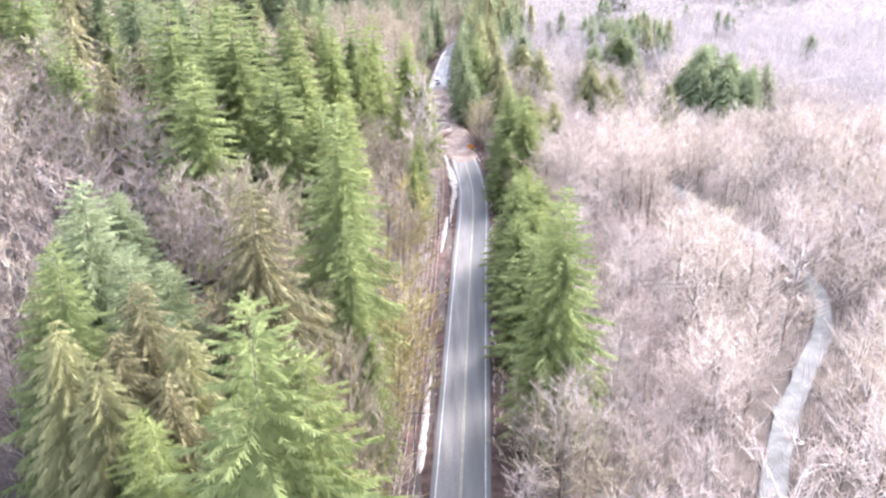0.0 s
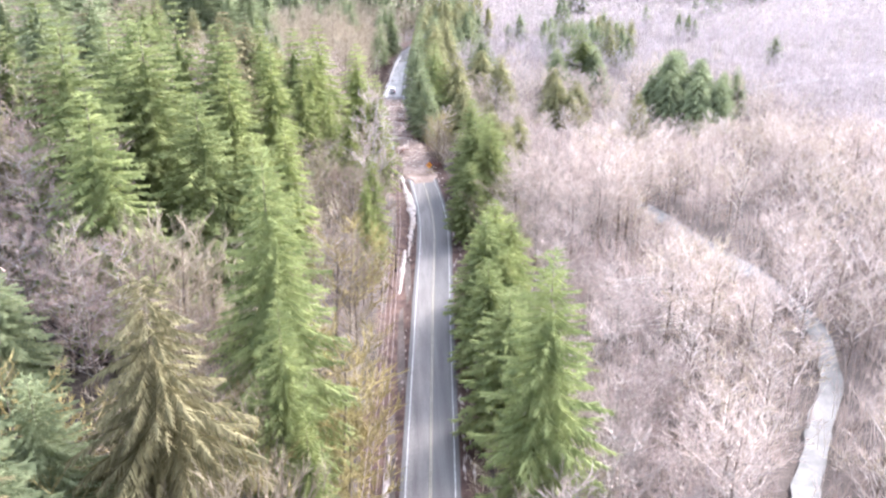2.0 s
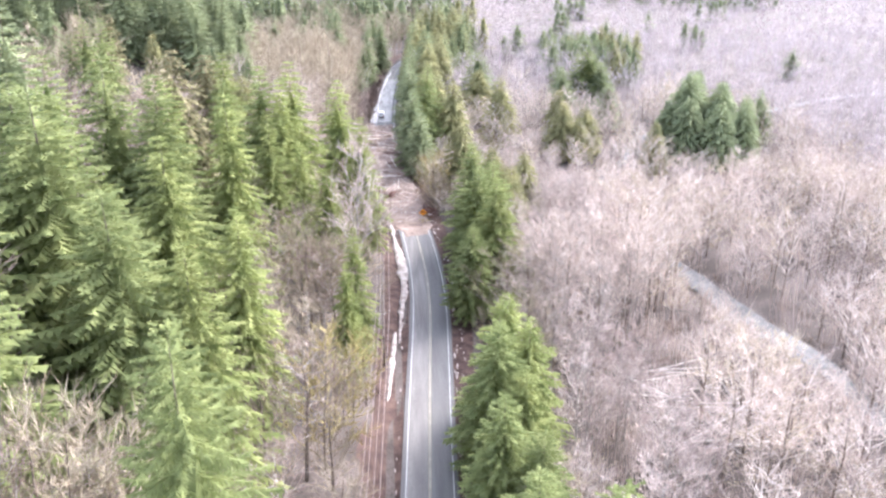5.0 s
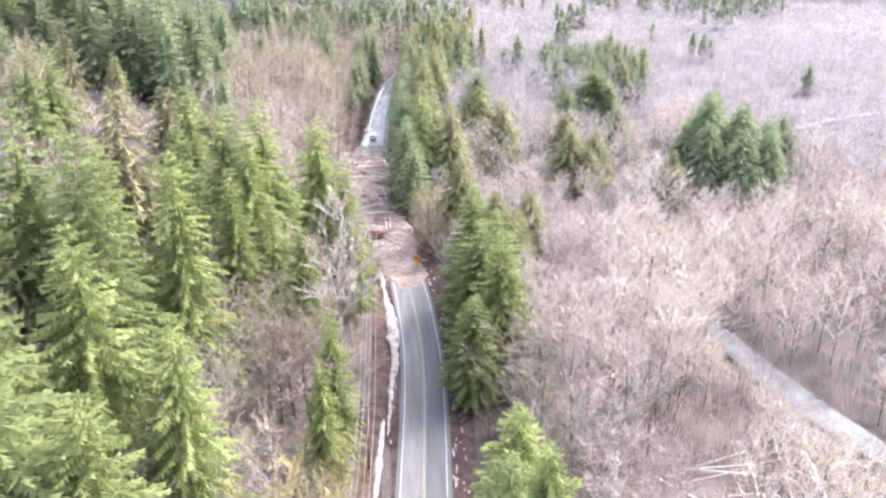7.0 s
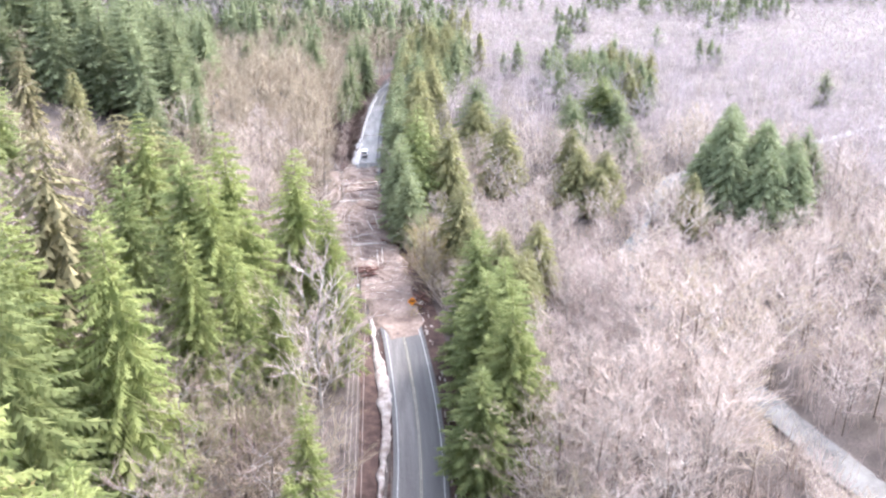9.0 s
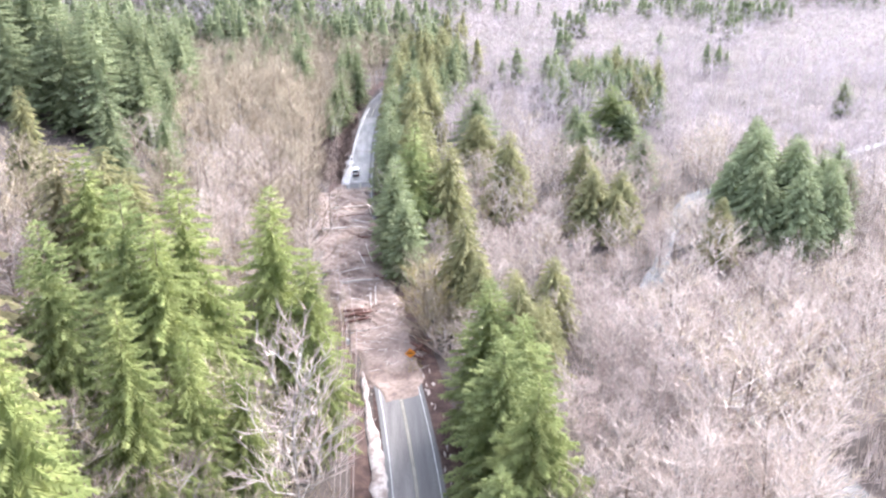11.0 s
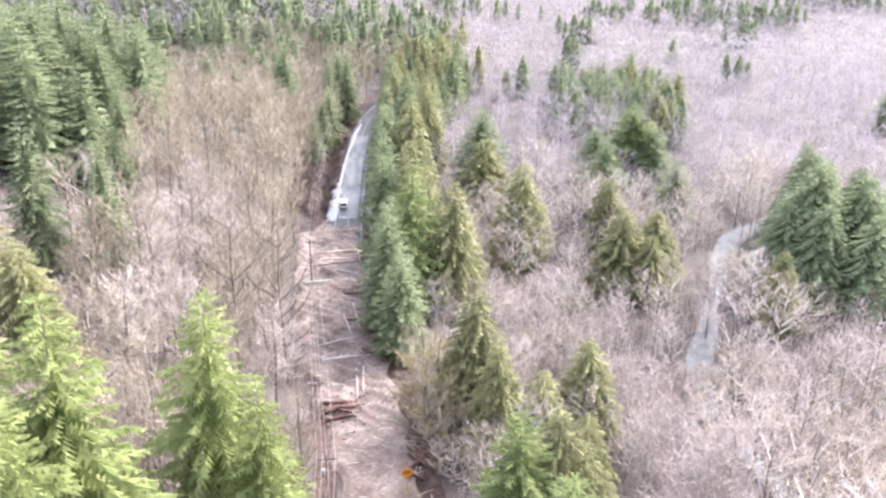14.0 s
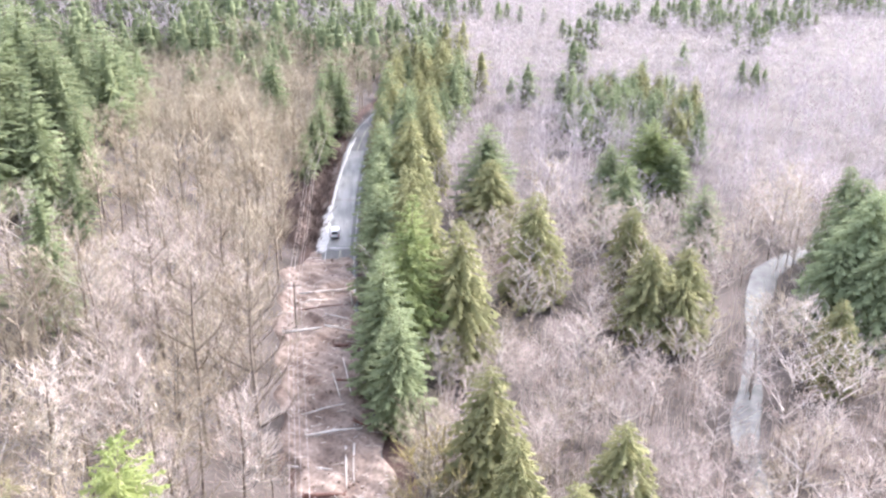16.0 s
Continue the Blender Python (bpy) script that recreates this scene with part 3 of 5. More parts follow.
HILL_FAR = (("fir_c", -50, 302, 44.6, 1.0), ("fir_c", -41, 309, 39.5, 0.9), ("fir_c", -72, 404, 49.3, 1.1), ("fir_c", -68, 438, 47.5, 1.1), ("fir_c", -60, 420, 45, 1.1), ("fir_c", -84, 398, 52, 1.2),
            ("fir_d", -78, 388, 50, 1.1), ("fir_c", -90, 420, 52, 1.2), ("fir_c", -96, 380, 53, 1.2), ("fir_d", -64, 396, 44, 1.0), ("fir_c", -61.5, 520, 22.5, 1.4), ("fir_c", -45, 505, 22, 1.4), ("fir_c", -25, 466, 36, 1.0),
            ("fir_c", -28, 488, 31, 1.1), ("fir_c", -60, 350, 44, 1.0), ("fir_c", -66, 372, 46, 1.0), ("fir_d", -13, 428, 17, 1.2), ("fir_c", -11, 443, 20, 1.1), ("fir_d", -9, 456, 22, 1.1), ("fir_c", -3.5, 491, 29, 1.0), ("fir_d", -7.5, 500, 31, 1.0), ("fir_c", -10, 484, 27, 0.9), ("fir_c", -52, 361, 40, 1.0), ("fir_c", -48.5, 344, 34, 1.0))
VERGE_ROW = (("fir_a", 15.2, 124, 25, 1.32), ("fir_a", 16.4, 102.6, 39.9, 0.975), ("fir_b", 18.2, 168, 23.4, 1.32), ("fir_a", 19.7, 223.5, 27, 1.27), ("cedar_a", 24.5, 243, 26, 1.27), ("fir_a", 20, 240, 28, 1.21),
             ("fir_a", 23.3, 233, 25.6, 1.27), ("fir_b", 22.2, 213.5, 27.1, 1.32), ("cedar_a", 38.8, 281, 14, 1.61), ("cedar_a", 20.5, 282, 22.6, 1.38), ("cedar_a", 27, 262, 20, 1.3), ("cedar_a", 31, 254, 18, 1.3), ("cedar_a", 23, 272, 19, 1.2), ("cedar_a", 28, 244, 21, 1.38), ("fir_a", 16.5, 206, 20, 1.38), ("fir_a", 15.2, 157, 25.2, 1.2), ("fir_b", 20.2, 160, 23.4, 1.2), ("fir_a", 14.4, 142, 22.5, 1.2), ("fir_a", 18.6, 138, 19.5, 1.3), ("fir_b", 18.4, 152, 20, 1.3))
SLIDE_ROW = (("fir_c", 9.8, 302, 21.4, 1.27), ("fir_c", 8.2, 311, 26.6, 1.16), ("fir_c", 8.0, 348, 26.5, 1.16), ("fir_c", 8.6, 367, 27.6, 1.16), ("fir_c", 9.5, 413, 24, 1.27), ("fir_c", 10.2, 392, 28, 1.16),
             ("fir_a", 12.5, 322, 32, 1.06), ("cedar_a", 16.5, 391, 31, 1.16), ("cedar_a", 21.2, 324, 26.8, 1.27), ("cedar_a", 14, 350, 29, 1.16), ("cedar_a", 17, 337, 26, 1.16), ("fir_c", 9.2, 331, 22, 1.27), ("fir_c", 8.4, 380, 22, 1.27))
VALLEY = (("fir_c", 39.5, 415, 22.5, 1.8), ("cedar_a", 37, 394, 18, 2), ("cedar_a", 40.7, 354, 22, 1.5), ("cedar_a", 64, 360, 16, 1.6), ("cedar_a", 61, 338, 16, 1.8), ("cedar_a", 70, 342, 13.5, 1.9), ("fir_c", 71, 389, 19.3, 1.5), ("cedar_a", 66, 333, 11, 1.9),
          ("fir_c", 76, 420, 15, 1.7), ("fir_c", 92, 411, 17, 1.8), ("fir_a", 88, 418, 22.5, 2.2), ("fir_c", 87, 376, 16, 1.6), ("cedar_a", 87, 314.5, 14.6, 1.35), ("fir_d", 140.5, 359, 16.3, 1.2), ("fir_d", 211, 480, 12.9, 1.6), ("fir_c", 95, 421, 14, 1.6), ("fir_c", 82, 416, 13, 1.6), ("fir_d", 190, 666, 13, 1.7))
CLUMP = (("cedar_c", 105.2, 339, 25.8, 1.8), ("cedar_c", 112, 354, 24.3, 1.6), ("cedar_c", 116.5, 337, 23, 1.75), ("cedar_c", 122.5, 350, 21, 1.5), ("cedar_c", 110.5, 345, 24.5, 1.5), ("cedar_c", 98, 336, 17, 1.6), ("cedar_c", 102.5, 328, 19.5, 1.7), ("cedar_c", 111.5, 323, 18.5, 1.8),
         ("cedar_c", 121, 326, 17, 1.7), ("cedar_c", 127, 338, 17, 1.5), ("cedar_c", 122.5, 376, 20.5, 1.3), ("fir_c", 132, 352, 15.5, 1.4), ("fir_c", 137, 346, 14, 1.4))
for trees, group in ((HILL_NEAR, "conifers on the hillside"), (HILL_MID, "conifers on the hillside"), (HILL_FAR, "conifers on the hillside"), (VERGE_ROW, "conifers along the verge"),
                     (SLIDE_ROW, "conifers beside the slide"), (VALLEY, "conifers in the valley"), (CLUMP, "clump of conifers in the valley")):
    for key, x, y, top, girth in trees:
        plant(key + ("_fine" if y < 112 and -34 < x < 20 else "" if y < 165 or (y < 262 and abs(x) < 36) else "_mid" if y < 525 else "_far"), x, y, top, None, girth, group)

# bare trees that stand out: kind, place, height of the top, girth
STANDOUT = (("maple_d", -9.2, 290, 33, 0.75), ("maple_d", -29.8, 293.3, 35.2, 0.75), ("maple_d", -25.5, 307, 34, 0.7), ("maple_d", -18.4, 324, 33, 0.7), ("maple_b", 12.4, 91, 17.5, 1.15), ("maple_b", 19.8, 90, 15.5, 1.2), ("maple_d", -13.3, 313, 30, 0.7), ("moss_a", 13.2, 277, 15, 1.2), ("maple_b", 15.5, 286, 14, 1.5), ("maple_b", 13.5, 268, 12, 1.5), ("maple_d", -16.8, 291, 35.4, 0.75), ("alder_a", -6.2, 209, 36, 0.9), ("alder_hill", -25.4, 123, 33, 0.7), ("alder_hill", -40, 118, 38, 0.8),
            ("maple_a", 15.6, 86, 17, 1.1), ("moss_a", -7.2, 112, 26, 1.0), ("moss_a", -6.4, 104, 18, 1.2), ("moss_a", -6.6, 121, 17, 1.2), ("moss_a", -8, 97, 17, 1.2), ("moss_a", -17.2, 92, 26, 0.7), ("maple_b", -13.5, 97, 30, 0.7), ("moss_a", -13.8, 76, 24, 0.8), ("maple_b", -5.2, 265, 17.5, 1.0),
            ("alder_hill", -27, 114, 31, 0.8), ("moss_a", -7.6, 100, 10, 1.2), ("moss_a", -8.6, 107, 11, 1.2), ("moss_a", -8.0, 119, 10, 1.2), ("moss_a", -9.5, 84, 11, 1.2), ("moss_a", -24, 104, 24, 1.0), ("maple_a", -20, 109, 23, 1.0), ("maple_a", -30, 100, 25, 1.1), ("maple_a", -13, 128, 17, 1.1), ("maple_b", 12.5, 275, 14, 1.5), ("maple_b", 13, 290, 13, 1.5), ("maple_c", -44.2, 310, 38.7, 0.85), ("alder_tall", 35.8, 203, 23.7, 1.1), ("alder_tall", 46.8, 200, 23.3, 1.1), ("alder_tall", 66.5, 229, 16, 1.2), ("alder_tall", 41, 208, 22, 1.1), ("alder_tall", 30.5, 193, 21, 1.1), ("alder_tall", 52, 204, 20, 1.1), ("alder_tall", 38, 189, 20.5, 1.1), ("alder_tall", 44, 194, 21, 1.0), ("alder_tall", 34, 197, 22, 1.1), ("alder_tall", 49, 210, 21, 1.1), ("alder_tall", 27, 200, 19, 1.1), ("alder_tall", 57, 214, 19, 1.1), ("alder_tall", 33, 212, 20, 1.1), ("alder_tall", 45, 218, 20, 1.1),
            ("alder_p", -50.5, 131, 46, 0.9), ("alder_p", -45, 124, 42, 0.9), ("alder_p", -57, 126, 44, 0.9), ("alder_p", -39, 114, 35, 1.0), ("alder_p", -34.5, 117, 37, 1.0), ("alder_p", -36, 110, 34, 1.0), ("alder_p", -31.5, 112, 33, 1.0), ("alder_p", -46, 117, 38, 1.0), ("maple_a", -30.2, 120, 38, 0.8), ("maple_a", -26.3, 116.5, 38.4, 0.8), ("maple_a", -33.6, 121.4, 36.5, 0.8), ("maple_b", -12.2, 79.5, 32, 0.8), ("maple_b", -8.4, 77, 25, 0.9), ("maple_b", -10.8, 86, 29, 0.8), ("maple_b", -16.8, 79.5, 30, 0.8), ("moss_a", -15, 88, 27, 0.8), ("maple_b", -22.5, 95, 31, 0.9), ("maple_b", -27, 92, 29, 0.9), ("alder_p", -62, 133, 46, 0.9), ("alder_p", -43, 136, 45, 0.9))
for key, x, y, top, girth in STANDOUT:
    plant(key, x, y, top, None, girth, "tall bare trees")

for x, y, h in ((100, 264, 4.5), (103, 262, 3.5), (98, 267, 4.0), (-17, 470, 9), (-22, 478, 8), (9.5, 262, 3)):
    plant("willow", x, y, None, h, 1.2, "yellow willow bushes")

rng = random.Random(5)


def scatter(count, spot, apart):
    """Places drawn from spot() that keep their distance from each other and from the trees that already stand."""
    out = []
    for _ in range(count * 12):
        if len(out) >= count:
            break
        x, y = spot()
        if all((x - a) ** 2 + (y - b) ** 2 > apart * apart for a, b in out) and all((x - a) ** 2 + (y - b) ** 2 > (apart * 0.6) ** 2 for a, b, _ in PLANTED):
            out.append((x, y))
    return out


# dense stands on the hillside
for x, y in scatter(112, lambda: (lambda y: (rng.uniform(-60 - 0.3 * y, -0.125 * y - 6), y))(rng.uniform(345, 500)), 6.2):
    plant(rng.choice(("fir_c", "fir_c", "fir_d")) + ("_mid" if y < 400 else "_far"), x, y, None, rng.uniform(27, 37), rng.uniform(1.05, 1.3), "conifers on the hillside")
for x, y in scatter(22, lambda: (lambda y: (rng.uniform(-52 - 0.5 * (y - 60), -36 - 0.2 * (y - 60)), y))(rng.uniform(150, 235)), 7):
    plant(rng.choice(("fir_a_mid", "fir_c_mid", "fir_c_mid", "cedar_b_mid")), x, y, None, rng.uniform(22, 31), rng.uniform(1.0, 1.2), "conifers on the hillside")
for x, y in scatter(26, lambda: (lambda y: (rng.uniform(-76 - 0.32 * (y - 60), -52 - 0.06 * (y - 60)), y))(rng.uniform(178, 330)), 7):
    plant(rng.choice(("fir_a_mid", "fir_c_mid", "fir_b_mid", "cedar_a_mid", "cedar_b_mid")), x, y, None, rng.uniform(22, 33), rng.uniform(0.9, 1.15), "conifers on the hillside")
for x, y in scatter(9, lambda: (rng.uniform(-44, -14), rng.uniform(186, 238)), 7):
    plant(rng.choice(("fir_b", "fir_a", "fir_b", "cedar_a")) + "_mid", x, y, None, rng.uniform(16, 24), rng.uniform(0.9, 1.1), "conifers on the hillside")
for x, y in scatter(7, lambda: (rng.uniform(-48, -16), rng.uniform(70, 96)), 5):
    plant(rng.choice(("cedar_a", "moss_a", "moss_a")), x, y, None, rng.uniform(14, 21), rng.uniform(1.1, 1.4), "conifers on the hillside")

# the belt of conifers between road and valley beyond the slide, and the group in the valley
for x, y in scatter(40, lambda: (lambda y: (float(np.interp(y, (395, 474, 580), (-0.9, 2.2, 12))) + rng.uniform(7, 17 + (y - 380) * 0.13), y))(rng.uniform(395, 590)), 6.5):
    plant(rng.choice(("cedar_a", "fir_c", "cedar_a", "cedar_c")) + ("_mid" if y < 470 else "_far"), x, y, None, rng.uniform(20, 31), rng.uniform(1.0, 1.3), "conifers beside the road")
for x, y in scatter(44, lambda: (lambda a, s: (114 + 30 * s * math.cos(a) + 18 * s * math.sin(a), 512 + 66 * s * math.sin(a)))(rng.uniform(0, math.tau), math.sqrt(rng.random())), 7):
    plant(rng.choice(("fir_c_far", "cedar_c_far", "cedar_a_far", "fir_d_far")), x, y, None, rng.uniform(14, 23), rng.uniform(1.1, 1.5), "group of conifers in the valley")

# ---- woods too many to count: joined ----
def joined(name, protos, spots, mat, label, category, first=0, every=1):
    """One mesh of many trees: each spot is (x, y, height scale, girth). First and every say which of a longer row these are."""
    V, Fc, k = [], [], 0
    packs = [(np.array(g.v, float), np.array(g.f, int)) for g in protos]
    zz = land(np.array([s[0] for s in spots]), np.array([s[1] for s in spots]))
    for n, ((x, y, h, g), z) in enumerate(zip(spots, zz)):
        v, f = packs[(first + n * every) * 7 % len(packs)]
        a = (first + n * every) * 2.399963
        c, s = math.cos(a) * h * g, math.sin(a) * h * g
        w = np.empty_like(v)
        w[:, 0], w[:, 1], w[:, 2] = v[:, 0] * c - v[:, 1] * s + x, v[:, 0] * s + v[:, 1] * c + y, v[:, 2] * h + z
        V.append(w)
        Fc.append(f + k)
        k += len(v)
    return tagged(new(name, mesh_of(name, np.concatenate(V), np.concatenate(Fc), mat)), label, category, kind="stuff")


def merged(seed, limbs, boughs, twigs, **kw):
    """A simpler bare tree, all in one."""
    g = Geo()
    for q in bare(seed, limbs, boughs, twigs, simple=True, **kw):
        g.add(q.v, q.f)
    return g


def split_woods(protos, spots, trunk_mat, limb_mat, twig_mats, label):
    """Trunks in one mesh, limbs in another, and the twigs of the same trees in one mesh for each tint."""
    joined("bare_trunks", [p[0] for p in protos], spots, trunk_mat, "slender trunks of " + label, "woods")
    joined("bare_limbs", [p[1] for p in protos], spots, limb_mat, "pale limbs of " + label, "woods")
    for k, (mat, words) in enumerate(twig_mats):
        joined("bare_twigs", [p[2] for p in protos], spots[k::len(twig_mats)], mat, words + " twigs of " + label, "woods", k, len(twig_mats))


def simple_tree(seed, limbs, boughs, twigs, **kw):
    return bare(seed, limbs, boughs, twigs, simple=True, **kw)


def slide_left(y):
    return float(np.interp(y, (248, 262, 290, 300, 335, 366, 379), (4.5, 0.5, -6, -9, -13, -14, -7)))


def slide_right(y):
    return float(np.interp(y, (252, 265, 286, 308, 321, 347, 366, 379), (11.2, 11.5, 9.6, 6.2, 5.2, 3.4, 2.4, 2.0)))


def free(x, y):
    """Clear of the road, the slide, the river and the conifers."""
    d = x - float(road_x(y))
    if -9.5 < d < 8.0 and y < 640:
        return False
    if 374 < y < 445 and -13.5 < d < 0:
        return False
    if 262 < y < 382 and slide_left(y) < x < slide_right(y):
        return False
    return True


def sightline_limit(x, y):
    """How tall a tree may grow without hiding the river from the camera."""
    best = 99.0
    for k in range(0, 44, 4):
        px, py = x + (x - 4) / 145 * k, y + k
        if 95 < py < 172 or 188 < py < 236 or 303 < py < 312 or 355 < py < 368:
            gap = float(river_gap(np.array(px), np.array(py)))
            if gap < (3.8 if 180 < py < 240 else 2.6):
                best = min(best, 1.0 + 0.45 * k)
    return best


near_spots, mid_spots, far_spots = [], [], []
grid_rng = random.Random(21)
y = 58.0
while y < 1260:
    step = 6.2 if y < 330 else 6.8 if y < 430 else 9.0 if y < 620 else 15.0
    half = 68 + 0.54 * max(y - 60, 0)
    x = -half
    while x < half + y * 0.1:
        px, py = x + grid_rng.uniform(-0.45, 0.45) * step, y + grid_rng.uniform(-0.45, 0.45) * step
        x += step
        if not free(px, py):
            continue
        if any((px - a) ** 2 + (py - b) ** 2 < (r * 0.85) ** 2 for a, b, r in PLANTED):
            continue
        # no tree where it would block the camera's view of the water
        if px > 18 and py < 420 and sightline_limit(px, py) < 3.5:
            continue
        if px < -8 and py < 150 and grid_rng.random() < 0.42:
            continue
        if px < -0.125 * py - 3 and 300 < py < 500 and grid_rng.random() < 0.85:
            continue
        if px < -46 - 0.06 * (py - 60) and 180 < py < 335 and grid_rng.random() < 0.5:
            continue
        if px < -5 and 255 < py < 345 and grid_rng.random() < 0.14:
            continue
        if 40 < px < 58 and 164 < py < 192 and grid_rng.random() < 0.75:
            continue
        if py < 470 and noise.noise((px * 0.045, py * 0.045, 2.0)) < -0.38 and grid_rng.random() < 0.75 or py < 420 and px > 12 and noise.noise((px * 0.11, py * 0.08, 5.0)) < -0.27 and grid_rng.random() < 0.8:
            continue
        (near_spots if py < 330 and abs(px - 5) < 75 else mid_spots if py < 620 else far_spots).append((px, py))
    y += step
grid_rng.shuffle(near_spots)
keep = sorted(near_spots, key=lambda p: abs(p[0] - 5) + 0.12 * abs(p[1] - 230))[:295]
kept = set(keep)
mid_spots += [p for p in near_spots if p not in kept]
for px, py in keep:
    d = px - float(road_x(py))
    u = grid_rng.random()
    if d < 0:
        key = ("moss_a" if u < (0.45 if py < 125 else 0.14) and py < 190 else "maple_a" if u < (0.8 if py < 125 else 0.4) else "maple_b" if u < 0.5 else "alder_hill" if u < 0.6 else "alder_p")
        h = grid_rng.uniform(9, 14) if d > -14 else grid_rng.uniform(13, 19) if py < 105 else grid_rng.uniform(14, 22)
        if py > 245:
            key = "alder_tall" if u < 0.5 else "maple_b" if u < 0.65 else "alder_hill"
            h = grid_rng.uniform(15, 22) if d < -14 else grid_rng.uniform(10, 15)
    elif py < 262:
        key = ("maple_b" if u < 0.2 and d < 22 else "maple_a" if u < 0.35 and d < 22 else "alder_a" if u < 0.6 else "alder_b" if u < 0.85 else "alder_c")
        h = grid_rng.uniform(8, 12) if d < 13 else grid_rng.uniform(14, 21)
    else:
        key = ("maple_a" if u < 0.15 else "maple_c" if u < 0.6 else "alder_c" if u < 0.85 else "alder_a")
        h = grid_rng.uniform(8, 12) if d < 14 else grid_rng.uniform(10, 15)
    if 88 < px < 132 and 292 < py < 322:
        h = min(h, 7.5)
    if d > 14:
        h = min(h, sightline_limit(px, py))
    plant(key, px, py, None, h, grid_rng.uniform(0.95, 1.3), "bare trees of the near woods", 4)


def crown_size(a, b):
    """Trees stand in taller and lower groups."""
    return max(0.52, 0.72 + 0.35 * noise.noise((a * 0.028, b * 0.028, 7.0)) + grid_rng.uniform(-0.22, 0.2))


mid_hill = [(a, b) for a, b in mid_spots if a < float(road_x(b)) and b < 250]
mid_left = [(a, b, 1.06 * crown_size(a, b) * (1.0 if a < -0.11 * b and b > 285 else 1.3), grid_rng.uniform(1.05, 1.4)) for k, (a, b) in enumerate(mid_spots) if a < float(road_x(b)) and b >= 250 and (k % 5 or b > 345)]
mid_right = [(a, b, min(0.45 if 88 < a < 132 and 296 < b < 322 else 9, crown_size(a, b) * (1.35 if b < 262 else 1.1), sightline_limit(a, b) / 18), grid_rng.uniform(1.0, 1.3)) for a, b in mid_spots if a >= float(road_x(b))]
for _ in range(620):                              # the slope's woods close up towards the far road
    b = grid_rng.uniform(345, 570)
    a = grid_rng.uniform(-0.125 * b - 8, float(road_x(b)) - 10)
    if free(a, b) and all((a - u) ** 2 + (b - v) ** 2 > 22 for u, v, _, _ in mid_left if abs(v - b) < 5) and all((a - u) ** 2 + (b - v) ** 2 > 14 for u, v, _ in PLANTED if abs(v - b) < 4):
        mid_left.append((a, b, grid_rng.uniform(0.7, 1.1), grid_rng.uniform(1.1, 1.4)))
far_left = [(a, b, grid_rng.uniform(0.9, 1.3), grid_rng.uniform(1.1, 1.5)) for a, b in far_spots if a < 60]
far_right = [(a, b, crown_size(a, b), grid_rng.uniform(1.8, 2.6)) for a, b in far_spots if a >= 60]
# low shrubs fill the ground kept open for the camera's view
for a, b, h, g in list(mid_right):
    if sightline_limit(a, b) < 8 and b < 380:
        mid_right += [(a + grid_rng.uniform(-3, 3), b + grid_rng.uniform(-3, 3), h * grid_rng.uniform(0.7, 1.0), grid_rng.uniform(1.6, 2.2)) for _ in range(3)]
LUSH = [simple_tree(51 + i, 13, 6, 6, thick=2.2, stem=1.2, spread=0.18 + 0.02 * i, low=0.32, lift=0.7) for i in range(6)]
TALL = [simple_tree(41 + i, 14, 6, 7, thick=1.6, stem=1.7, spread=0.14 + 0.015 * i, low=0.36, lift=0.9) for i in range(5)]
MID = [merged(61 + i, 9, 4, 4, thick=3.3, stem=1.1, spread=0.2 + 0.02 * i, low=0.3, lift=0.7, reach=0.09) for i in range(6)]
FAR = [merged(71 + i, 7, 2, 4, thick=5.6, stem=0.7, spread=0.28, low=0.25, lift=0.8, reach=0.12) for i in range(4)]
PINK, BROWN, TAN, GREY = (ALDER_TWIG, "pinkish"), (PINK_TWIG, "brownish-pink"), (MAPLE_TWIG, "tan"), (HILL_TWIG, "grey-tan")
split_woods(LUSH, [(a, b, grid_rng.uniform(0.9, 1.25), grid_rng.uniform(0.95, 1.3)) for a, b in mid_hill], BARK, ALDER_BARK, (BROWN, GREY, BROWN), "the leafless hillside woods")
split_woods(TALL, [q for q in mid_left if q[1] < 520 and q[0] > -80], BARK, MAPLE_TWIG, (GREY, TAN, GREY), "the leafless woods above the slide")
joined("bare_woods", MID, [q for q in mid_left if not (q[1] < 520 and q[0] > -80)], HILL_TWIG, "leafless grey and pinkish woods above the slide", "woods")
split_woods(LUSH, [q for q in mid_right if q[1] < 400 and q[0] < 150], BARK, PALE_LIMB, ((VALLEY_TWIG, "tan-pink"), PINK, (VALLEY_TWIG, "tan-pink"), GREY), "the leafless alder woods along the river")
joined("bare_woods", MID, [q for q in mid_right if not (q[1] < 400 and q[0] < 150)], FAR_TWIG, "leafless pinkish alder woods filling the valley", "woods")
joined("distant_woods", FAR, far_left, FAR_TWIG, "distant leafless woods below the hill", "woods")
joined("distant_woods", FAR, far_right, FAR_TWIG, "distant leafless alder woods across the valley floor", "woods")

far_fir = []
for i in range(3):
    tr, cr = conifer(90 + i, 8, 5, 0, size=2.6, ragged=0.3, core=0.6, shape=0.6, fronds=2, flat=0.35)
    cr.add(tr.v, tr.f)
    far_fir.append(cr)
spots, belt = [], []
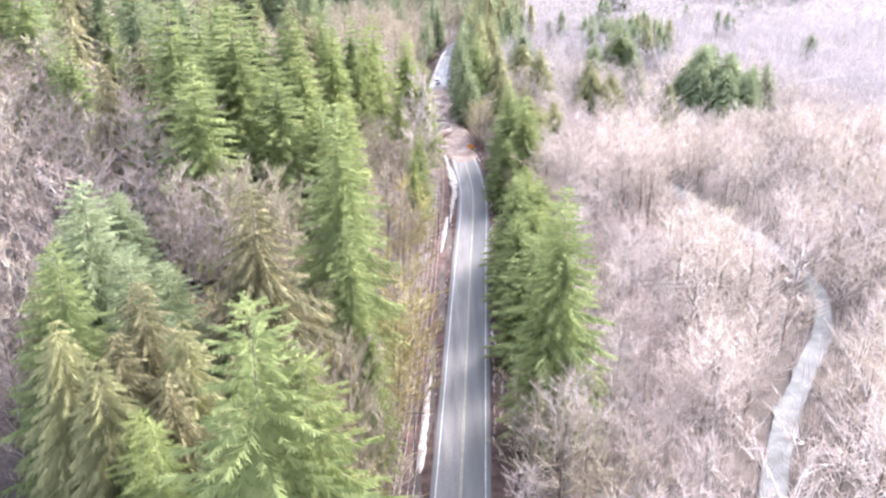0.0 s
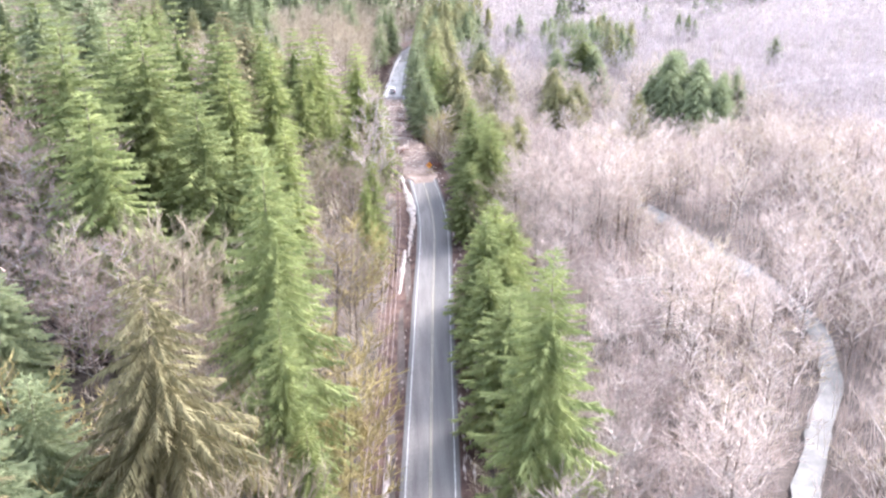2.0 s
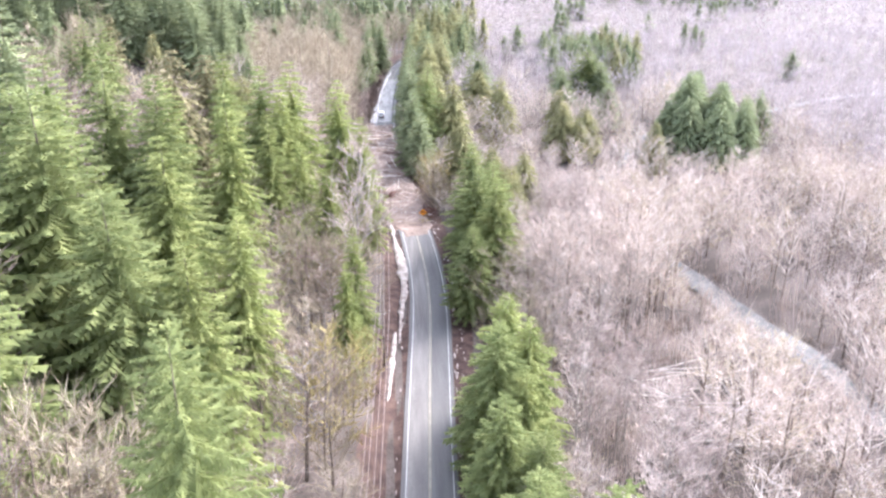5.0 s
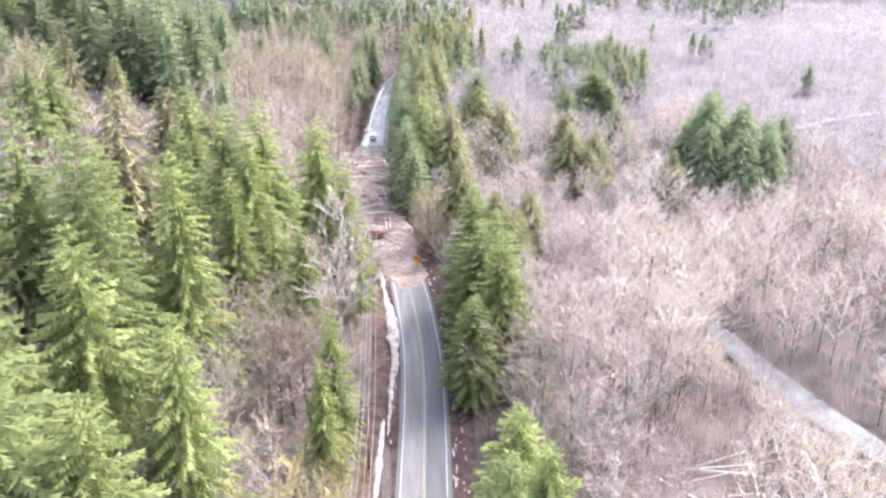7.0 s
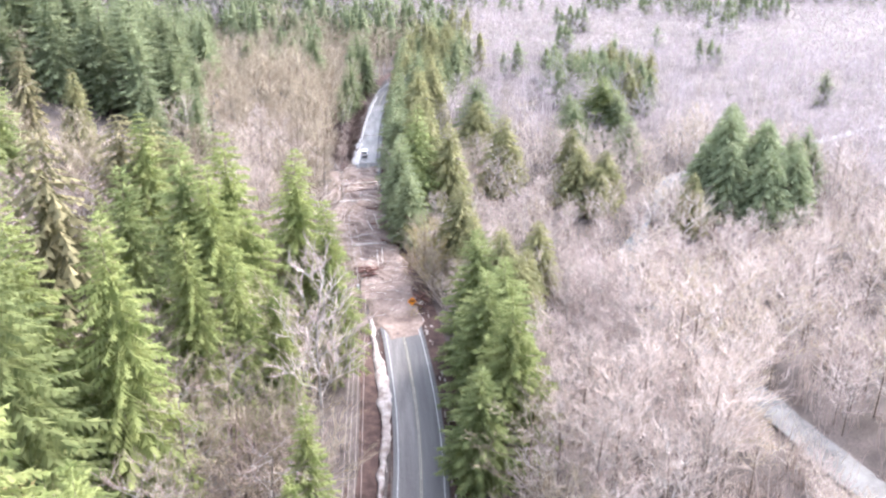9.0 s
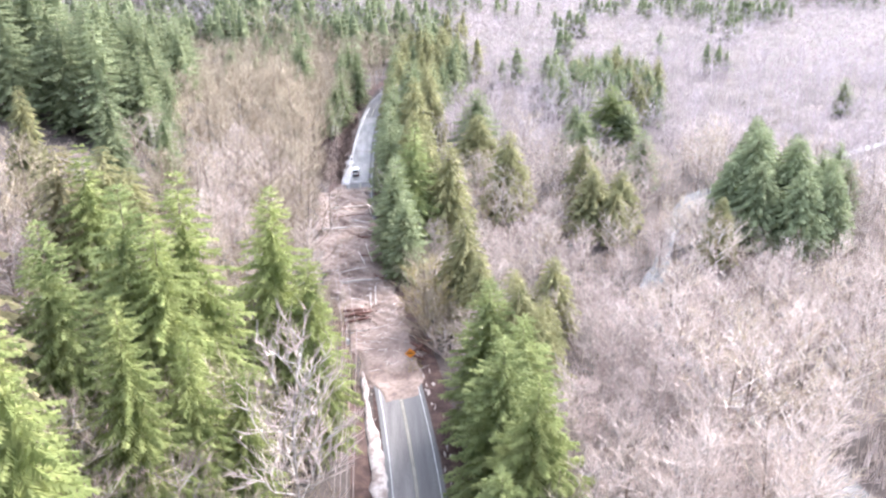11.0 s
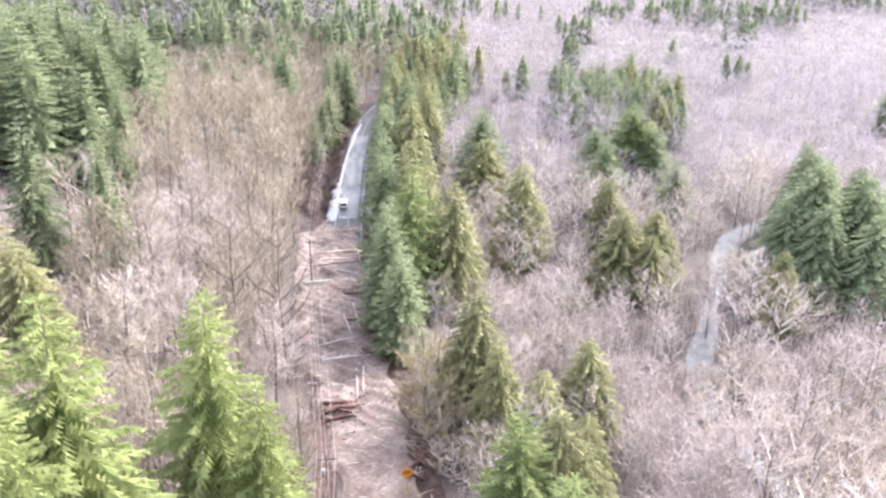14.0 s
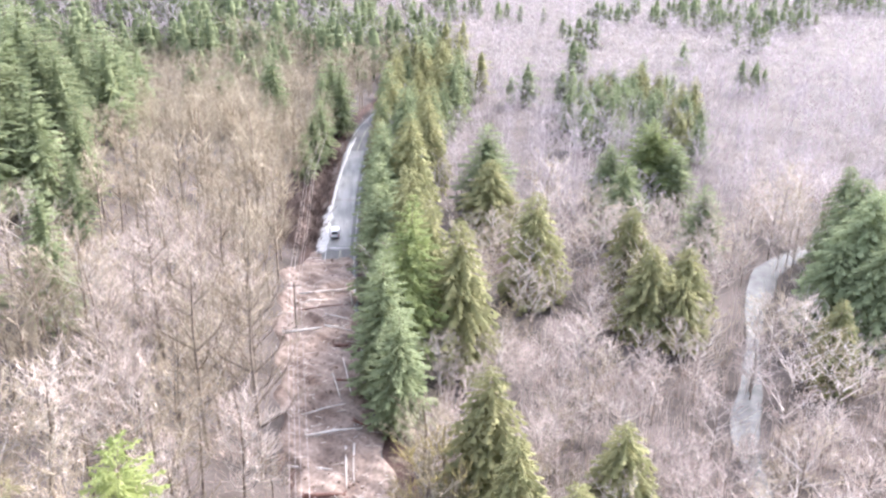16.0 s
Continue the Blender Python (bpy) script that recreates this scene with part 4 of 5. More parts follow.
for _ in range(700):
    b = rng.uniform(560, 1250)
    a = rng.uniform(-0.55, 0.12) * (b - 150) + (10 if rng.random() < 0.6 else 0)
    inside = a > float(road_x(b)) + 6
    if inside and b < 1000 and a < 12 + 0.085 * b:
        belt.append((a, b, rng.uniform(0.6, 1.0), rng.uniform(1.0, 1.4)))
    elif (not inside and noise.noise((a * 0.012, b * 0.012, 3.0)) > -0.12 and b > 590):
        if not (-6 < a - float(road_x(b)) < 6):
            spots.append((a, b, rng.uniform(0.7, 1.15), rng.uniform(1.0, 1.4)))
for cx, cy, rx, ry, n in ((335, 838, 22, 20, 26), (300, 860, 45, 25, 22), (270, 740, 16, 8, 6), (300, 960, 70, 25, 30), (450, 1000, 60, 30, 30), (220, 900, 40, 20, 16), (160, 760, 26, 12, 9), (120, 640, 8, 6, 4), (85, 560, 12, 7, 6), (190, 585, 9, 6, 3), (-45, 500, 5, 5, 2), (-60, 522, 4, 4, 2), (-38, 560, 10, 12, 9),
                          (-110, 700, 60, 25, 40), (-150, 610, 60, 30, 60), (-70, 620, 45, 25, 50), (-20, 640, 30, 30, 30), (-230, 680, 70, 35, 50), (-40, 760, 40, 25, 20), (40, 690, 18, 60, 26), (110, 900, 60, 25, 14), (520, 980, 90, 30, 24)):
    spots += [(cx + rng.gauss(0, rx * 0.6), cy + rng.gauss(0, ry * 0.6), rng.uniform(0.5, 0.8), rng.uniform(1.2, 1.6)) for _ in range(n)]
joined("distant_conifers", far_fir, belt, CEDAR, "olive conifers lining the distant road", "woods")
joined("distant_conifers", far_fir, spots, FIR_DARK, "distant dark conifers among bare woods", "woods")

# low brush on the forest floor
brush = Geo()
br = random.Random(77)
for _ in range(26):
    a, e = br.uniform(0, math.tau), br.uniform(0.25, 1.3)
    d = Vector((math.cos(a) * math.cos(e), math.sin(a) * math.cos(e), math.sin(e)))
    p = Vector((br.uniform(-0.8, 0.8), br.uniform(-0.8, 0.8), -0.05))
    w = d.cross(Vector((br.uniform(-1, 1), br.uniform(-1, 1), 0.3))).normalized() * 0.045
    brush.add([p + w, p - w, p + d * br.uniform(0.9, 2.2)], [(0, 1, 2)])
brush_spots = []
for _ in range(3500):
    b = 50 + 330 * br.random() ** 0.9
    a = float(road_x(b)) + br.uniform(-1, 1) * (45 + 0.4 * b)
    if free(a, b) and float(river_gap(np.array(a), np.array(b))) > 4.5:
        brush_spots.append((a, b, br.uniform(0.6, 1.5), br.uniform(0.9, 1.5)))
joined("undergrowth", [brush], brush_spots, BRUSH, "dead brown brush and canes on the forest floor", "undergrowth")


# upright saplings and canes between the trees of the valley
canes = []
for q in range(3):
    g = Geo()
    for _ in range(12):
        p = Vector((br.uniform(-1.6, 1.6), br.uniform(-1.6, 1.6), -0.1))
        d = Vector((br.gauss(0, 0.12), br.gauss(0, 0.12), 1)) * br.uniform(3, 7.5)
        w = Vector((br.uniform(-1, 1), br.uniform(-1, 1), 0)).normalized() * 0.05
        g.add([p + w, p - w, p + d], [(0, 1, 2)])
        for s in (0.45, 0.6, 0.75):
            e = Vector((br.uniform(-1, 1), br.uniform(-1, 1), br.uniform(0.8, 2.2))).normalized() * d.z * 0.28
            g.add([p + d * s + w * 0.6, p + d * s - w * 0.6, p + d * s + e], [(0, 1, 2)])
    canes.append(g)
cane_spots = []
for _ in range(1000):
    b = br.uniform(95, 400)
    a = float(road_x(b)) + 11 + br.random() ** 0.8 * (45 + 0.3 * b)
    if free(a, b) and sightline_limit(a, b) > 1.3 and not (40 < a < 58 and 164 < b < 190):
        cane_spots.append((a, b, br.uniform(0.7, 1.35), br.uniform(0.9, 1.4)))
joined("saplings", canes, cane_spots, VALLEY_TWIG, "thin upright leafless saplings filling the gaps of the woods", "saplings")


# ---- the slide across the road ----
def slide_height(x, y, a, b):
    u = np.clip((x - a) / np.maximum(b - a, 0.1), 0, 1)
    ends = smoothstep(248, 256, y) * (1 - smoothstep(372, 381, y))
    side = np.minimum(smoothstep(0, 0.12, u), 1 - smoothstep(0.88, 1, u))
    deep = 0.12 + 1.0 * smoothstep(274, 288, y) * (1 - smoothstep(360, 378, y))
    lumps = 0.5 + 0.3 * np.sin(x * 0.9 + 1.7 * np.sin(y * 0.31)) + 0.25 * np.sin(y * 0.55 + 1.1 * np.sin(x * 0.6)) + 0.18 * np.sin(x * 2.3 + y * 1.9) + 0.12 * np.sin(x * 4.1 - y * 3.3)
    return np.maximum(land(x, y), 0.06) * (x > -99) + ends * side * deep * (0.45 + 0.75 * lumps) - 0.25 * (1 - ends * side) + 0.05 * ends * side


yy, uu = np.arange(247, 382.1, 0.5), np.linspace(0, 1, 46)
Y, U = np.meshgrid(yy, uu, indexing="ij")
A = np.array([slide_left(q) for q in yy])[:, None] + 0.8 * np.sin(yy * 0.5)[:, None]
B = np.array([slide_right(q) for q in yy])[:, None] + 0.6 * np.sin(yy * 0.63 + 1)[:, None]
X = A + (B - A) * U
Z = slide_height(X, Y + (X - 7) * -0.35, A, B)
i = np.arange(X.size).reshape(X.shape)
f = np.stack([i[:-1, :-1], i[:-1, 1:], i[1:, 1:], i[1:, :-1]], -1).reshape(-1, 4)
tagged(new("landslide", mesh_of("landslide", np.stack([X, Y, Z], -1).reshape(-1, 3), f, MUD, True)), "brown mud and earth of a landslide spread over the road", "landslide", kind="structure")


def on_slide(x, y):
    a, b = slide_left(y), slide_right(y)
    return float(slide_height(np.array([x]), np.array([y + (x - 7) * -0.35]), np.array([a]), np.array([b]))[0])


def log(x0, y0, x1, y1, r, mat, label, group, lift=0.0, stubs=3, height=on_slide):
    """A fallen trunk, tapered and bent, with broken branch stubs and a splayed root end."""
    rr = random.Random(int(x0 * 31 + y0 * 17))
    p, q = Vector((x0, y0, height(x0, y0) + r * 0.6 + lift)), Vector((x1, y1, height(x1, y1) + r * 0.5 + lift))
    mid = p.lerp(q, 0.5) + Vector((rr.uniform(-0.2, 0.2), rr.uniform(-0.3, 0.3), rr.uniform(0.0, 0.15)))
    mid.z = max(mid.z, height(mid.x, mid.y) + r * 0.3)
    ob = tagged(new("fallen_log"), label, "log", group)
    body, root = Geo(), Geo()
    body.tube([p, p.lerp(mid, 0.5), mid, mid.lerp(q, 0.5), q], [r, r * 0.95, r * 0.85, r * 0.7, r * 0.5], 7)
    part("stem", body.mesh("stem", mat, True), ob)
    d = (p - q).normalized()
    for k in range(5):
        a = math.tau * k / 5 + rr.random()
        side = d.cross(Vector((0, 0, 1))).normalized() * math.cos(a) + Vector((0, 0, 1)) * math.sin(a)
        root.tube([p, p + d * 0.3 + side * r * 1.6, p + d * 0.45 + side * r * 2.4], [r * 0.5, r * 0.3, 0.0], 4, False)
    part("root", root.mesh("root", mat), ob)
    for k in range(stubs):
        s = rr.uniform(0.25, 0.95)
        o = p.lerp(mid, s * 2) if s < 0.5 else mid.lerp(q, s * 2 - 1)
        e = (-d + Vector((rr.uniform(-1, 1), rr.uniform(-1, 1), rr.uniform(0.0, 0.8)))).normalized()
        g = Geo()
        g.tube([o, o + e * rr.uniform(0.5, 1.1), o + e * rr.uniform(1.2, 2.6)], [r * 0.3, r * 0.18, 0.0], 4, False)
        part("branch", g.mesh("branch", mat), ob)
    return ob


PALE = "bleached fallen trunk lying on the slide mud"
for x0, y0, x1, y1, r in ((-9, 350.8, 1.5, 352.5, 0.2), (-10.3, 332.8, -0.4, 336.1, 0.3), (-3, 336, 2.8, 332.5, 0.16), (-3.9, 298.8, 4.1, 300.8, 0.22), (1.8, 296, 2.1, 286.8, 0.14), (3.0, 296, 3.1, 288, 0.12),
                          (-9.5, 346.5, -3, 348, 0.14), (-6, 292.8, 3.4, 291.2, 0.16), (-3, 341, 2.2, 338.4, 0.12), (0.8, 322, 2.6, 309, 0.1), (-1.0, 318.5, 0.8, 308, 0.12), (-5, 305.5, 1.5, 307.5, 0.12), (-0.5, 277.5, 5.6, 279.5, 0.1), (1.5, 352.2, 2.1, 345.5, 0.14)):
    log(x0, y0, x1, y1, r, DEAD_LOG, PALE, "logs on the slide")
DARK = "dark red-brown trunk half buried in the slide"
for x0, y0, x1, y1, r in ((-0.8, 327.5, 3.4, 327.2, 0.3), (-0.3, 316, 3.2, 314.6, 0.2), (-8, 343, 1.2, 344.2, 0.16), (-3.5, 285.3, 2.0, 285.0, 0.4), (-3.2, 283.2, 1.8, 283.6, 0.42), (-2.8, 281.2, 1.6, 281.4, 0.36), (-2.0, 284.2, 1.2, 282.2, 0.28), (3, 303, 7, 299.5, 0.2)):
    log(x0, y0, x1, y1, r, DARK_LOG, DARK, "logs on the slide")

for x0, y0, x1, y1, r in ((10.2, 268.5, 13.2, 273.5, 0.3), (9.9, 271.5, 12.8, 268.2, 0.24), (10.8, 274.5, 13.0, 270.5, 0.2), (9.6, 266.8, 11.8, 265.6, 0.22)):
    log(x0, y0, x1, y1, r, DARK_LOG, "dark trunk heaped at the slide's edge", "logs on the slide", 0.25)

rubble = Geo()
rr = random.Random(41)
for _ in range(420):
    b = rr.uniform(276, 376)
    a = rr.uniform(slide_left(b) + 1, slide_right(b) - 0.6)
    z, s = on_slide(a, b), rr.uniform(0.08, 0.38) * (0.7 + 0.6 * rr.random() ** 3)
    k = [(rr.uniform(-0.3, 0.3), rr.uniform(-0.3, 0.3)) for _ in range(2)]
    ring = [(a + s * math.cos(t) * rr.uniform(0.7, 1.2), b + s * math.sin(t) * rr.uniform(0.7, 1.2)) for t in (0, 1.2, 2.5, 3.8, 5.0)]
    v = [(p, q, z - 0.1) for p, q in ring] + [(a + (p - a) * 0.7, b + (q - b) * 0.7, z + s * rr.uniform(0.4, 0.8)) for p, q in ring]
    rubble.add(v, [(j, (j + 1) % 5, 5 + (j + 1) % 5, 5 + j) for j in range(5)] + [(5, 6, 7, 8, 9)])
tagged(new("rubble", rubble.mesh("rubble", MUD)), "clods and stones scattered over the slide", "rubble", kind="stuff")
sticks = Geo()
for _ in range(300):
    b = rr.uniform(262, 374)
    a = rr.uniform(slide_left(b) + 0.5, slide_right(b) - 0.3)
    z, t, L = on_slide(a, b) + 0.06, rr.gauss(0.0, 0.7), rr.uniform(0.6, 2.6)
    sticks.tube([(a, b, z), (a + L * math.cos(t) * 0.5, b + L * math.sin(t) * 0.5, z + rr.uniform(0.0, 0.25)), (a + L * math.cos(t), b + L * math.sin(t), z + rr.uniform(-0.05, 0.3))], [rr.uniform(0.03, 0.06), 0.035, 0.0], 3, False)
tagged(new("broken_branches", sticks.mesh("broken_branches", DEAD_LOG)), "splintered pale branches strewn over the slide", "branches", kind="stuff")


# ---- old snow along the road ----
def snow_bank(points, label, group="snow along the road", seed=1, high=0.35, mat=SNOW):
    """A low lumpy mound along points (x, y, half width)."""
    pts = [Vector(p) for p in points]
    path = []
    for p, q in zip(pts, pts[1:]):
        n = max(2, int((q.xy - p.xy).length / 0.7))
        path += [p.lerp(q, k / n) for k in range(n)]
    path.append(pts[-1])
    v, f, m = [], [], 9
    for k, p in enumerate(path):
        a, b = path[max(k - 1, 0)], path[min(k + 1, len(path) - 1)]
        d = (b.xy - a.xy).normalized()
        end = min(1, k / 1.5, (len(path) - 1 - k) / 1.5)
        w = max(0.04, p.z * end * (1.05 + 0.6 * noise.noise((p.x * 0.22, p.y * 0.22, seed)) + 0.18 * noise.noise((p.x * 1.7, p.y * 1.7, seed + 5.0))))
        shift = 0.5 * p.z * noise.noise((p.x * 0.35, p.y * 0.45, seed + 9.0))
        for j in range(m):
            u = 2 * j / (m - 1) - 1
            x, y = p.x + d.y * (u * w + shift), p.y - d.x * (u * w + shift)
            h = (1 - u * u) ** 0.7 * high * end * (0.7 + 0.35 * noise.noise((x * 0.9, y * 0.9, seed + 3.0)))
            v.append((x, y, max(land_at(x, y), 0.0 if abs(x - float(road_x(y))) > 4.2 else 0.06) + h - (0.08 if abs(u) > 0.95 else 0.0)))
    for k in range(len(path) - 1):
        f += [(k * m + j, k * m + j + 1, (k + 1) * m + j + 1, (k + 1) * m + j) for j in range(m - 1)]
    return tagged(new("snow_bank", mesh_of("snow_bank", v, f, mat, True)), label, "snow", group)


snow_bank([(1.9, 196, 0.25), (2.3, 204, 0.4), (2.6, 212, 0.55), (3.4, 219.5, 0.8), (3.2, 231.8, 0.95), (2.4, 241, 0.8), (1.6, 248, 0.6), (0.4, 262.5, 0.35)], "long dirty white snow bank beside the asphalt", seed=1)
snow_bank([(-0.3, 176, 0.3), (0.4, 188, 0.55), (1.3, 201, 0.35)], "thin broken strip of old snow", seed=2)
snow_bank([(-2.9, 94, 0.45), (-2.3, 111, 0.5), (-1.7, 124, 0.3)], "thin strip of old snow in the ditch", seed=3)
snow_bank([(-5.7, 376, 1.0), (-5.5, 388, 1.4), (-5.0, 402, 1.1), (-4.6, 412, 0.6)], "wide white snow bank beside the far road", seed=4, mat=CLEAN_SNOW)
snow_bank([(-4.7, 402, 0.35), (-4.2, 416, 0.4), (-3.6, 432, 0.45), (-2.2, 452, 0.4), (-0.4, 474, 0.5), (1.6, 490, 0.4)], "narrow white snow strip along the far road", seed=5, mat=CLEAN_SNOW)
for k in range(170):
    b = rr.uniform(96, 262)
    off = rr.choice((4.7, 4.9, 5.6, 6.2)) + rr.uniform(-0.3, 0.3) if rr.random() < 0.82 else rr.uniform(-5.4, -4.7)
    L, w = (rr.uniform(0.5, 2.6), rr.uniform(0.1, 0.4) * rr.uniform(0.6, 1.3)) if off > 0 else (rr.uniform(0.5, 1.2), rr.uniform(0.1, 0.2))
    x = float(road_x(b)) + off
    snow_bank([(x, b, w), (x + rr.uniform(-0.25, 0.25) + 0.02 * L, b + L, w)], "small patch of old snow on the verge", "snow patches", k + 20, 0.22)


snow_bank([(-5.2, 379.2, 0.5), (-1.5, 378.6, 0.75), (2.2, 378.9, 0.45)], "band of white snow at the slide's far edge", seed=6, mat=CLEAN_SNOW)
snow_bank([(-4.6, 416.5, 0.3), (-1, 416, 0.4), (2.8, 416.4, 0.3)], "thin band of dirty snow across the far road", seed=7, high=0.12)
yy, uu = np.arange(374, 454, 1.5), np.linspace(0, 1, 18)
Y, U = np.meshgrid(yy, uu, indexing="ij")
X = road_x(Y) - 6.3 - U * 6.0
ends = smoothstep(374, 386, Y) * (1 - smoothstep(430, 452, Y))
Z = land(X, Y) - 0.3 + ends * (0.4 + 1.5 * smoothstep(0.1, 0.6, U) * (1 - smoothstep(0.75, 1, U))) + 0.25 * ends * (np.sin(X * 1.7 + Y * 0.6) + np.sin(Y * 1.1 + X * 0.4))
i = np.arange(X.size).reshape(X.shape)
f = np.stack([i[:-1, :-1], i[1:, :-1], i[1:, 1:], i[:-1, 1:]], -1).reshape(-1, 4)
tagged(new("earth_bank", mesh_of("earth_bank", np.stack([X, Y, Z], -1).reshape(-1, 3), f, CUT_EARTH, True)), "cut bank of raw reddish-brown earth beside the far road", "bank", kind="structure")


bank_brush = []
for _ in range(420):
    b = rr.uniform(378, 470)
    bank_brush.append((float(road_x(b)) - rr.uniform(6.6, 17), b, rr.uniform(0.9, 2.2), rr.uniform(0.9, 1.4)))
joined("undergrowth", [brush], bank_brush, DARK_BRUSH, "dark brown brush on the bank above the far road", "undergrowth")


# ---- poles and wires ----
def utility_pole(x, y, top, transformer, turn):
    z = land_at(x, y)
    ob = tagged(new("utility_pole"), "dark weathered wooden utility pole with a crossarm" + (" and transformer" if transformer else ""), "utility pole", "poles along the road")
    ob.matrix_basis = pose(x, y, z, 0, 0, turn)
    h = top - z
    g = Geo()
    g.tube([(0, 0, -1), (0, 0, h * 0.5), (0, 0, h)], [0.19, 0.16, 0.12], 8)
    part("pole", g.mesh("pole", POLE_WOOD, True), ob)
    g = Geo()
    g.box(-1.3, -0.06, h - 0.75, 1.3, 0.06, h - 0.6, 0.01)
    part("crossarm", g.mesh("crossarm", POLE_WOOD), ob)
    for sx in (-1, 1):
        g = Geo()
        g.tube([(sx * 0.8, 0.08, h - 0.72), (0, 0.14, h - 1.3)], [0.03, 0.03], 4)
        part("brace", g.mesh("brace", STEEL), ob)
    for sx in (-1.15, -0.45, 1.15):
        g = Geo()
        g.tube([(sx, 0, h - 0.6), (sx, 0, h - 0.52), (sx, 0, h - 0.46), (sx, 0, h - 0.4)], [0.05, 0.07, 0.04, 0.055], 6)
        part("insulator", g.mesh("insulator", STEEL, True), ob)
    if transformer:
        g = Geo()
        g.tube([(-0.45, 0, h - 3.2), (-0.45, 0, h - 3.1), (-0.45, 0, h - 2.2), (-0.45, 0, h - 2.1)], [0.2, 0.27, 0.27, 0.12], 12)
        part("transformer", g.mesh("transformer", STEEL, True), ob, "grey steel transformer can")
    return ob


POLES = ((-3.4, 92, 12.0), (-0.9, 187.6, 11.6), (-1.2, 255.4, 12.6), (-8.3, 334.8, 10.8), (-9.6, 408, 11.5), (-7.6, 470, 11.5))
for n, (x, y, top) in enumerate(POLES):
    utility_pole(x, y, top, n == 2, 3)
for off, drop in ((-1.15, 0.4), (-0.45, 0.4), (1.15, 0.4), (0.15, 3.0)):
    g = Geo()
    for (ax, ay, az), (bx, by, bz) in zip(((-10.5, -60, 12.0),) + POLES, POLES):
        pts = []
        for k in range(17):
            s = k / 16
            sag = 4 * s * (1 - s) * (0.00009 * (by - ay) ** 2 + 0.2)
            pts.append((ax + (bx - ax) * s + off, ay + (by - ay) * s, az + (bz - az) * s - drop - sag))
        g.tube(pts, [0.03] * 17, 4)
    tagged(new("power_line", g.mesh("power_line", WIRE)), "overhead wire sagging from pole to pole", "power line", "overhead wires")


# ---- the van beyond the slide ----
def wheel(parent, x, y, r):
    g = Geo()
    s = 1 if x > 0 else -1
    g.tube([(x - 0.11, y, r), (x - 0.09, y, r), (x + 0.09, y, r), (x + 0.11, y, r)], [r * 0.86, r, r, r * 0.86], 16)
    t = part("wheel", g.mesh("wheel", RUBBER, True), parent)
    g = Geo()
    g.tube([(x + s * 0.1, y, r), (x + s * 0.125, y, r)], [r * 0.58, r * 0.5], 12)
    part("rim", g.mesh("rim", STEEL), t)


def van(x, y, turn):
    ob = tagged(new("van"), "white panel van standing on the far road", "van")
    ob.matrix_basis = pose(x, y, 0.066, 0, 0, turn)
    prof = [(-2.6, 0.38), (-2.62, 1.2), (-2.45, 2.12), (-2.2, 2.2), (0.6, 2.2), (1.0, 2.05), (1.75, 1.28), (2.5, 1.08), (2.62, 0.75), (2.6, 0.38)]
    v, f, n = [], [], len(prof)
    for w, k in ((-0.98, 0), (-1.0, 1), (1.0, 1), (0.98, 0)):
        v += [(w * (0.88 if z > 1.3 else 1.0), a, z) for a, z in prof]
    for r in range(3):
        f += [(r * n + j, r * n + (j + 1) % n, (r + 1) * n + (j + 1) % n, (r + 1) * n + j) for j in range(n)]
    f += [tuple(range(n))[::-1], tuple(range(3 * n, 4 * n))]
    part("body", mesh_of("body", v, f, CAR_WHITE), ob)
    for nm, q in (("windscreen", [(-0.8, 1.03, 2.0), (0.8, 1.03, 2.0), (0.84, 1.72, 1.34), (-0.84, 1.72, 1.34)]), ("rear_window", [(-0.75, -2.53, 1.95), (0.75, -2.53, 1.95), (0.78, -2.63, 1.3), (-0.78, -2.63, 1.3)]),
                  ("side_window", [(0.9, 0.1, 1.95), (0.9, 0.95, 1.92), (0.97, 1.45, 1.36), (0.95, 0.1, 1.36)]), ("side_window", [(-0.9, 0.1, 1.95), (-0.9, 0.95, 1.92), (-0.97, 1.45, 1.36), (-0.95, 0.1, 1.36)])):
        c = sum((Vector(p) for p in q), Vector()) / 4
        nn = (Vector(q[1]) - Vector(q[0])).cross(Vector(q[2]) - Vector(q[0])).normalized() * 0.025
        if nn.dot(c - Vector((0, 0, 1.2))) < 0:
            nn = -nn
        vv = [Vector(p) - nn for p in q] + [Vector(p) + nn for p in q]
        part(nm, mesh_of(nm, vv, [(0, 1, 2, 3), (4, 5, 6, 7), (0, 1, 5, 4), (1, 2, 6, 5), (2, 3, 7, 6), (3, 0, 4, 7)], GLASS_DARK), ob, "dark glass")
    for nm, y0, y1 in (("rear_bumper", -2.72, -2.58), ("front_bumper", 2.56, 2.72)):
        g = Geo()
        g.box(-0.96, y0, 0.36, 0.96, y1, 0.62, 0.03)
        part(nm, g.mesh(nm, RUBBER), ob, "black bumper")
    for sx in (-1, 1):
        for nm, yy0, yy1, z0, z1, mat in (("tail_lamp", -2.66, -2.58, 0.85, 1.25, RED_LAMP), ("headlight", 2.52, 2.66, 0.72, 0.92, STEEL)):
            g = Geo()
            g.box(sx * 0.86 - 0.09, yy0, z0, sx * 0.86 + 0.09, yy1, z1, 0.015)
            part(nm, g.mesh(nm, mat), ob)
        wheel(ob, sx * 0.9, -1.6, 0.36)
        wheel(ob, sx * 0.9, 1.7, 0.36)
    return ob


van(-2.7, 387.5, -1.5)
tagged(new("slush", mesh_of("slush", *ribbon(380, 470, 2, -4.0, 2.3, 0.074, 0.03), SLUSH)), "thin grey-white slush and meltwater over the far road", "slush", kind="structure")


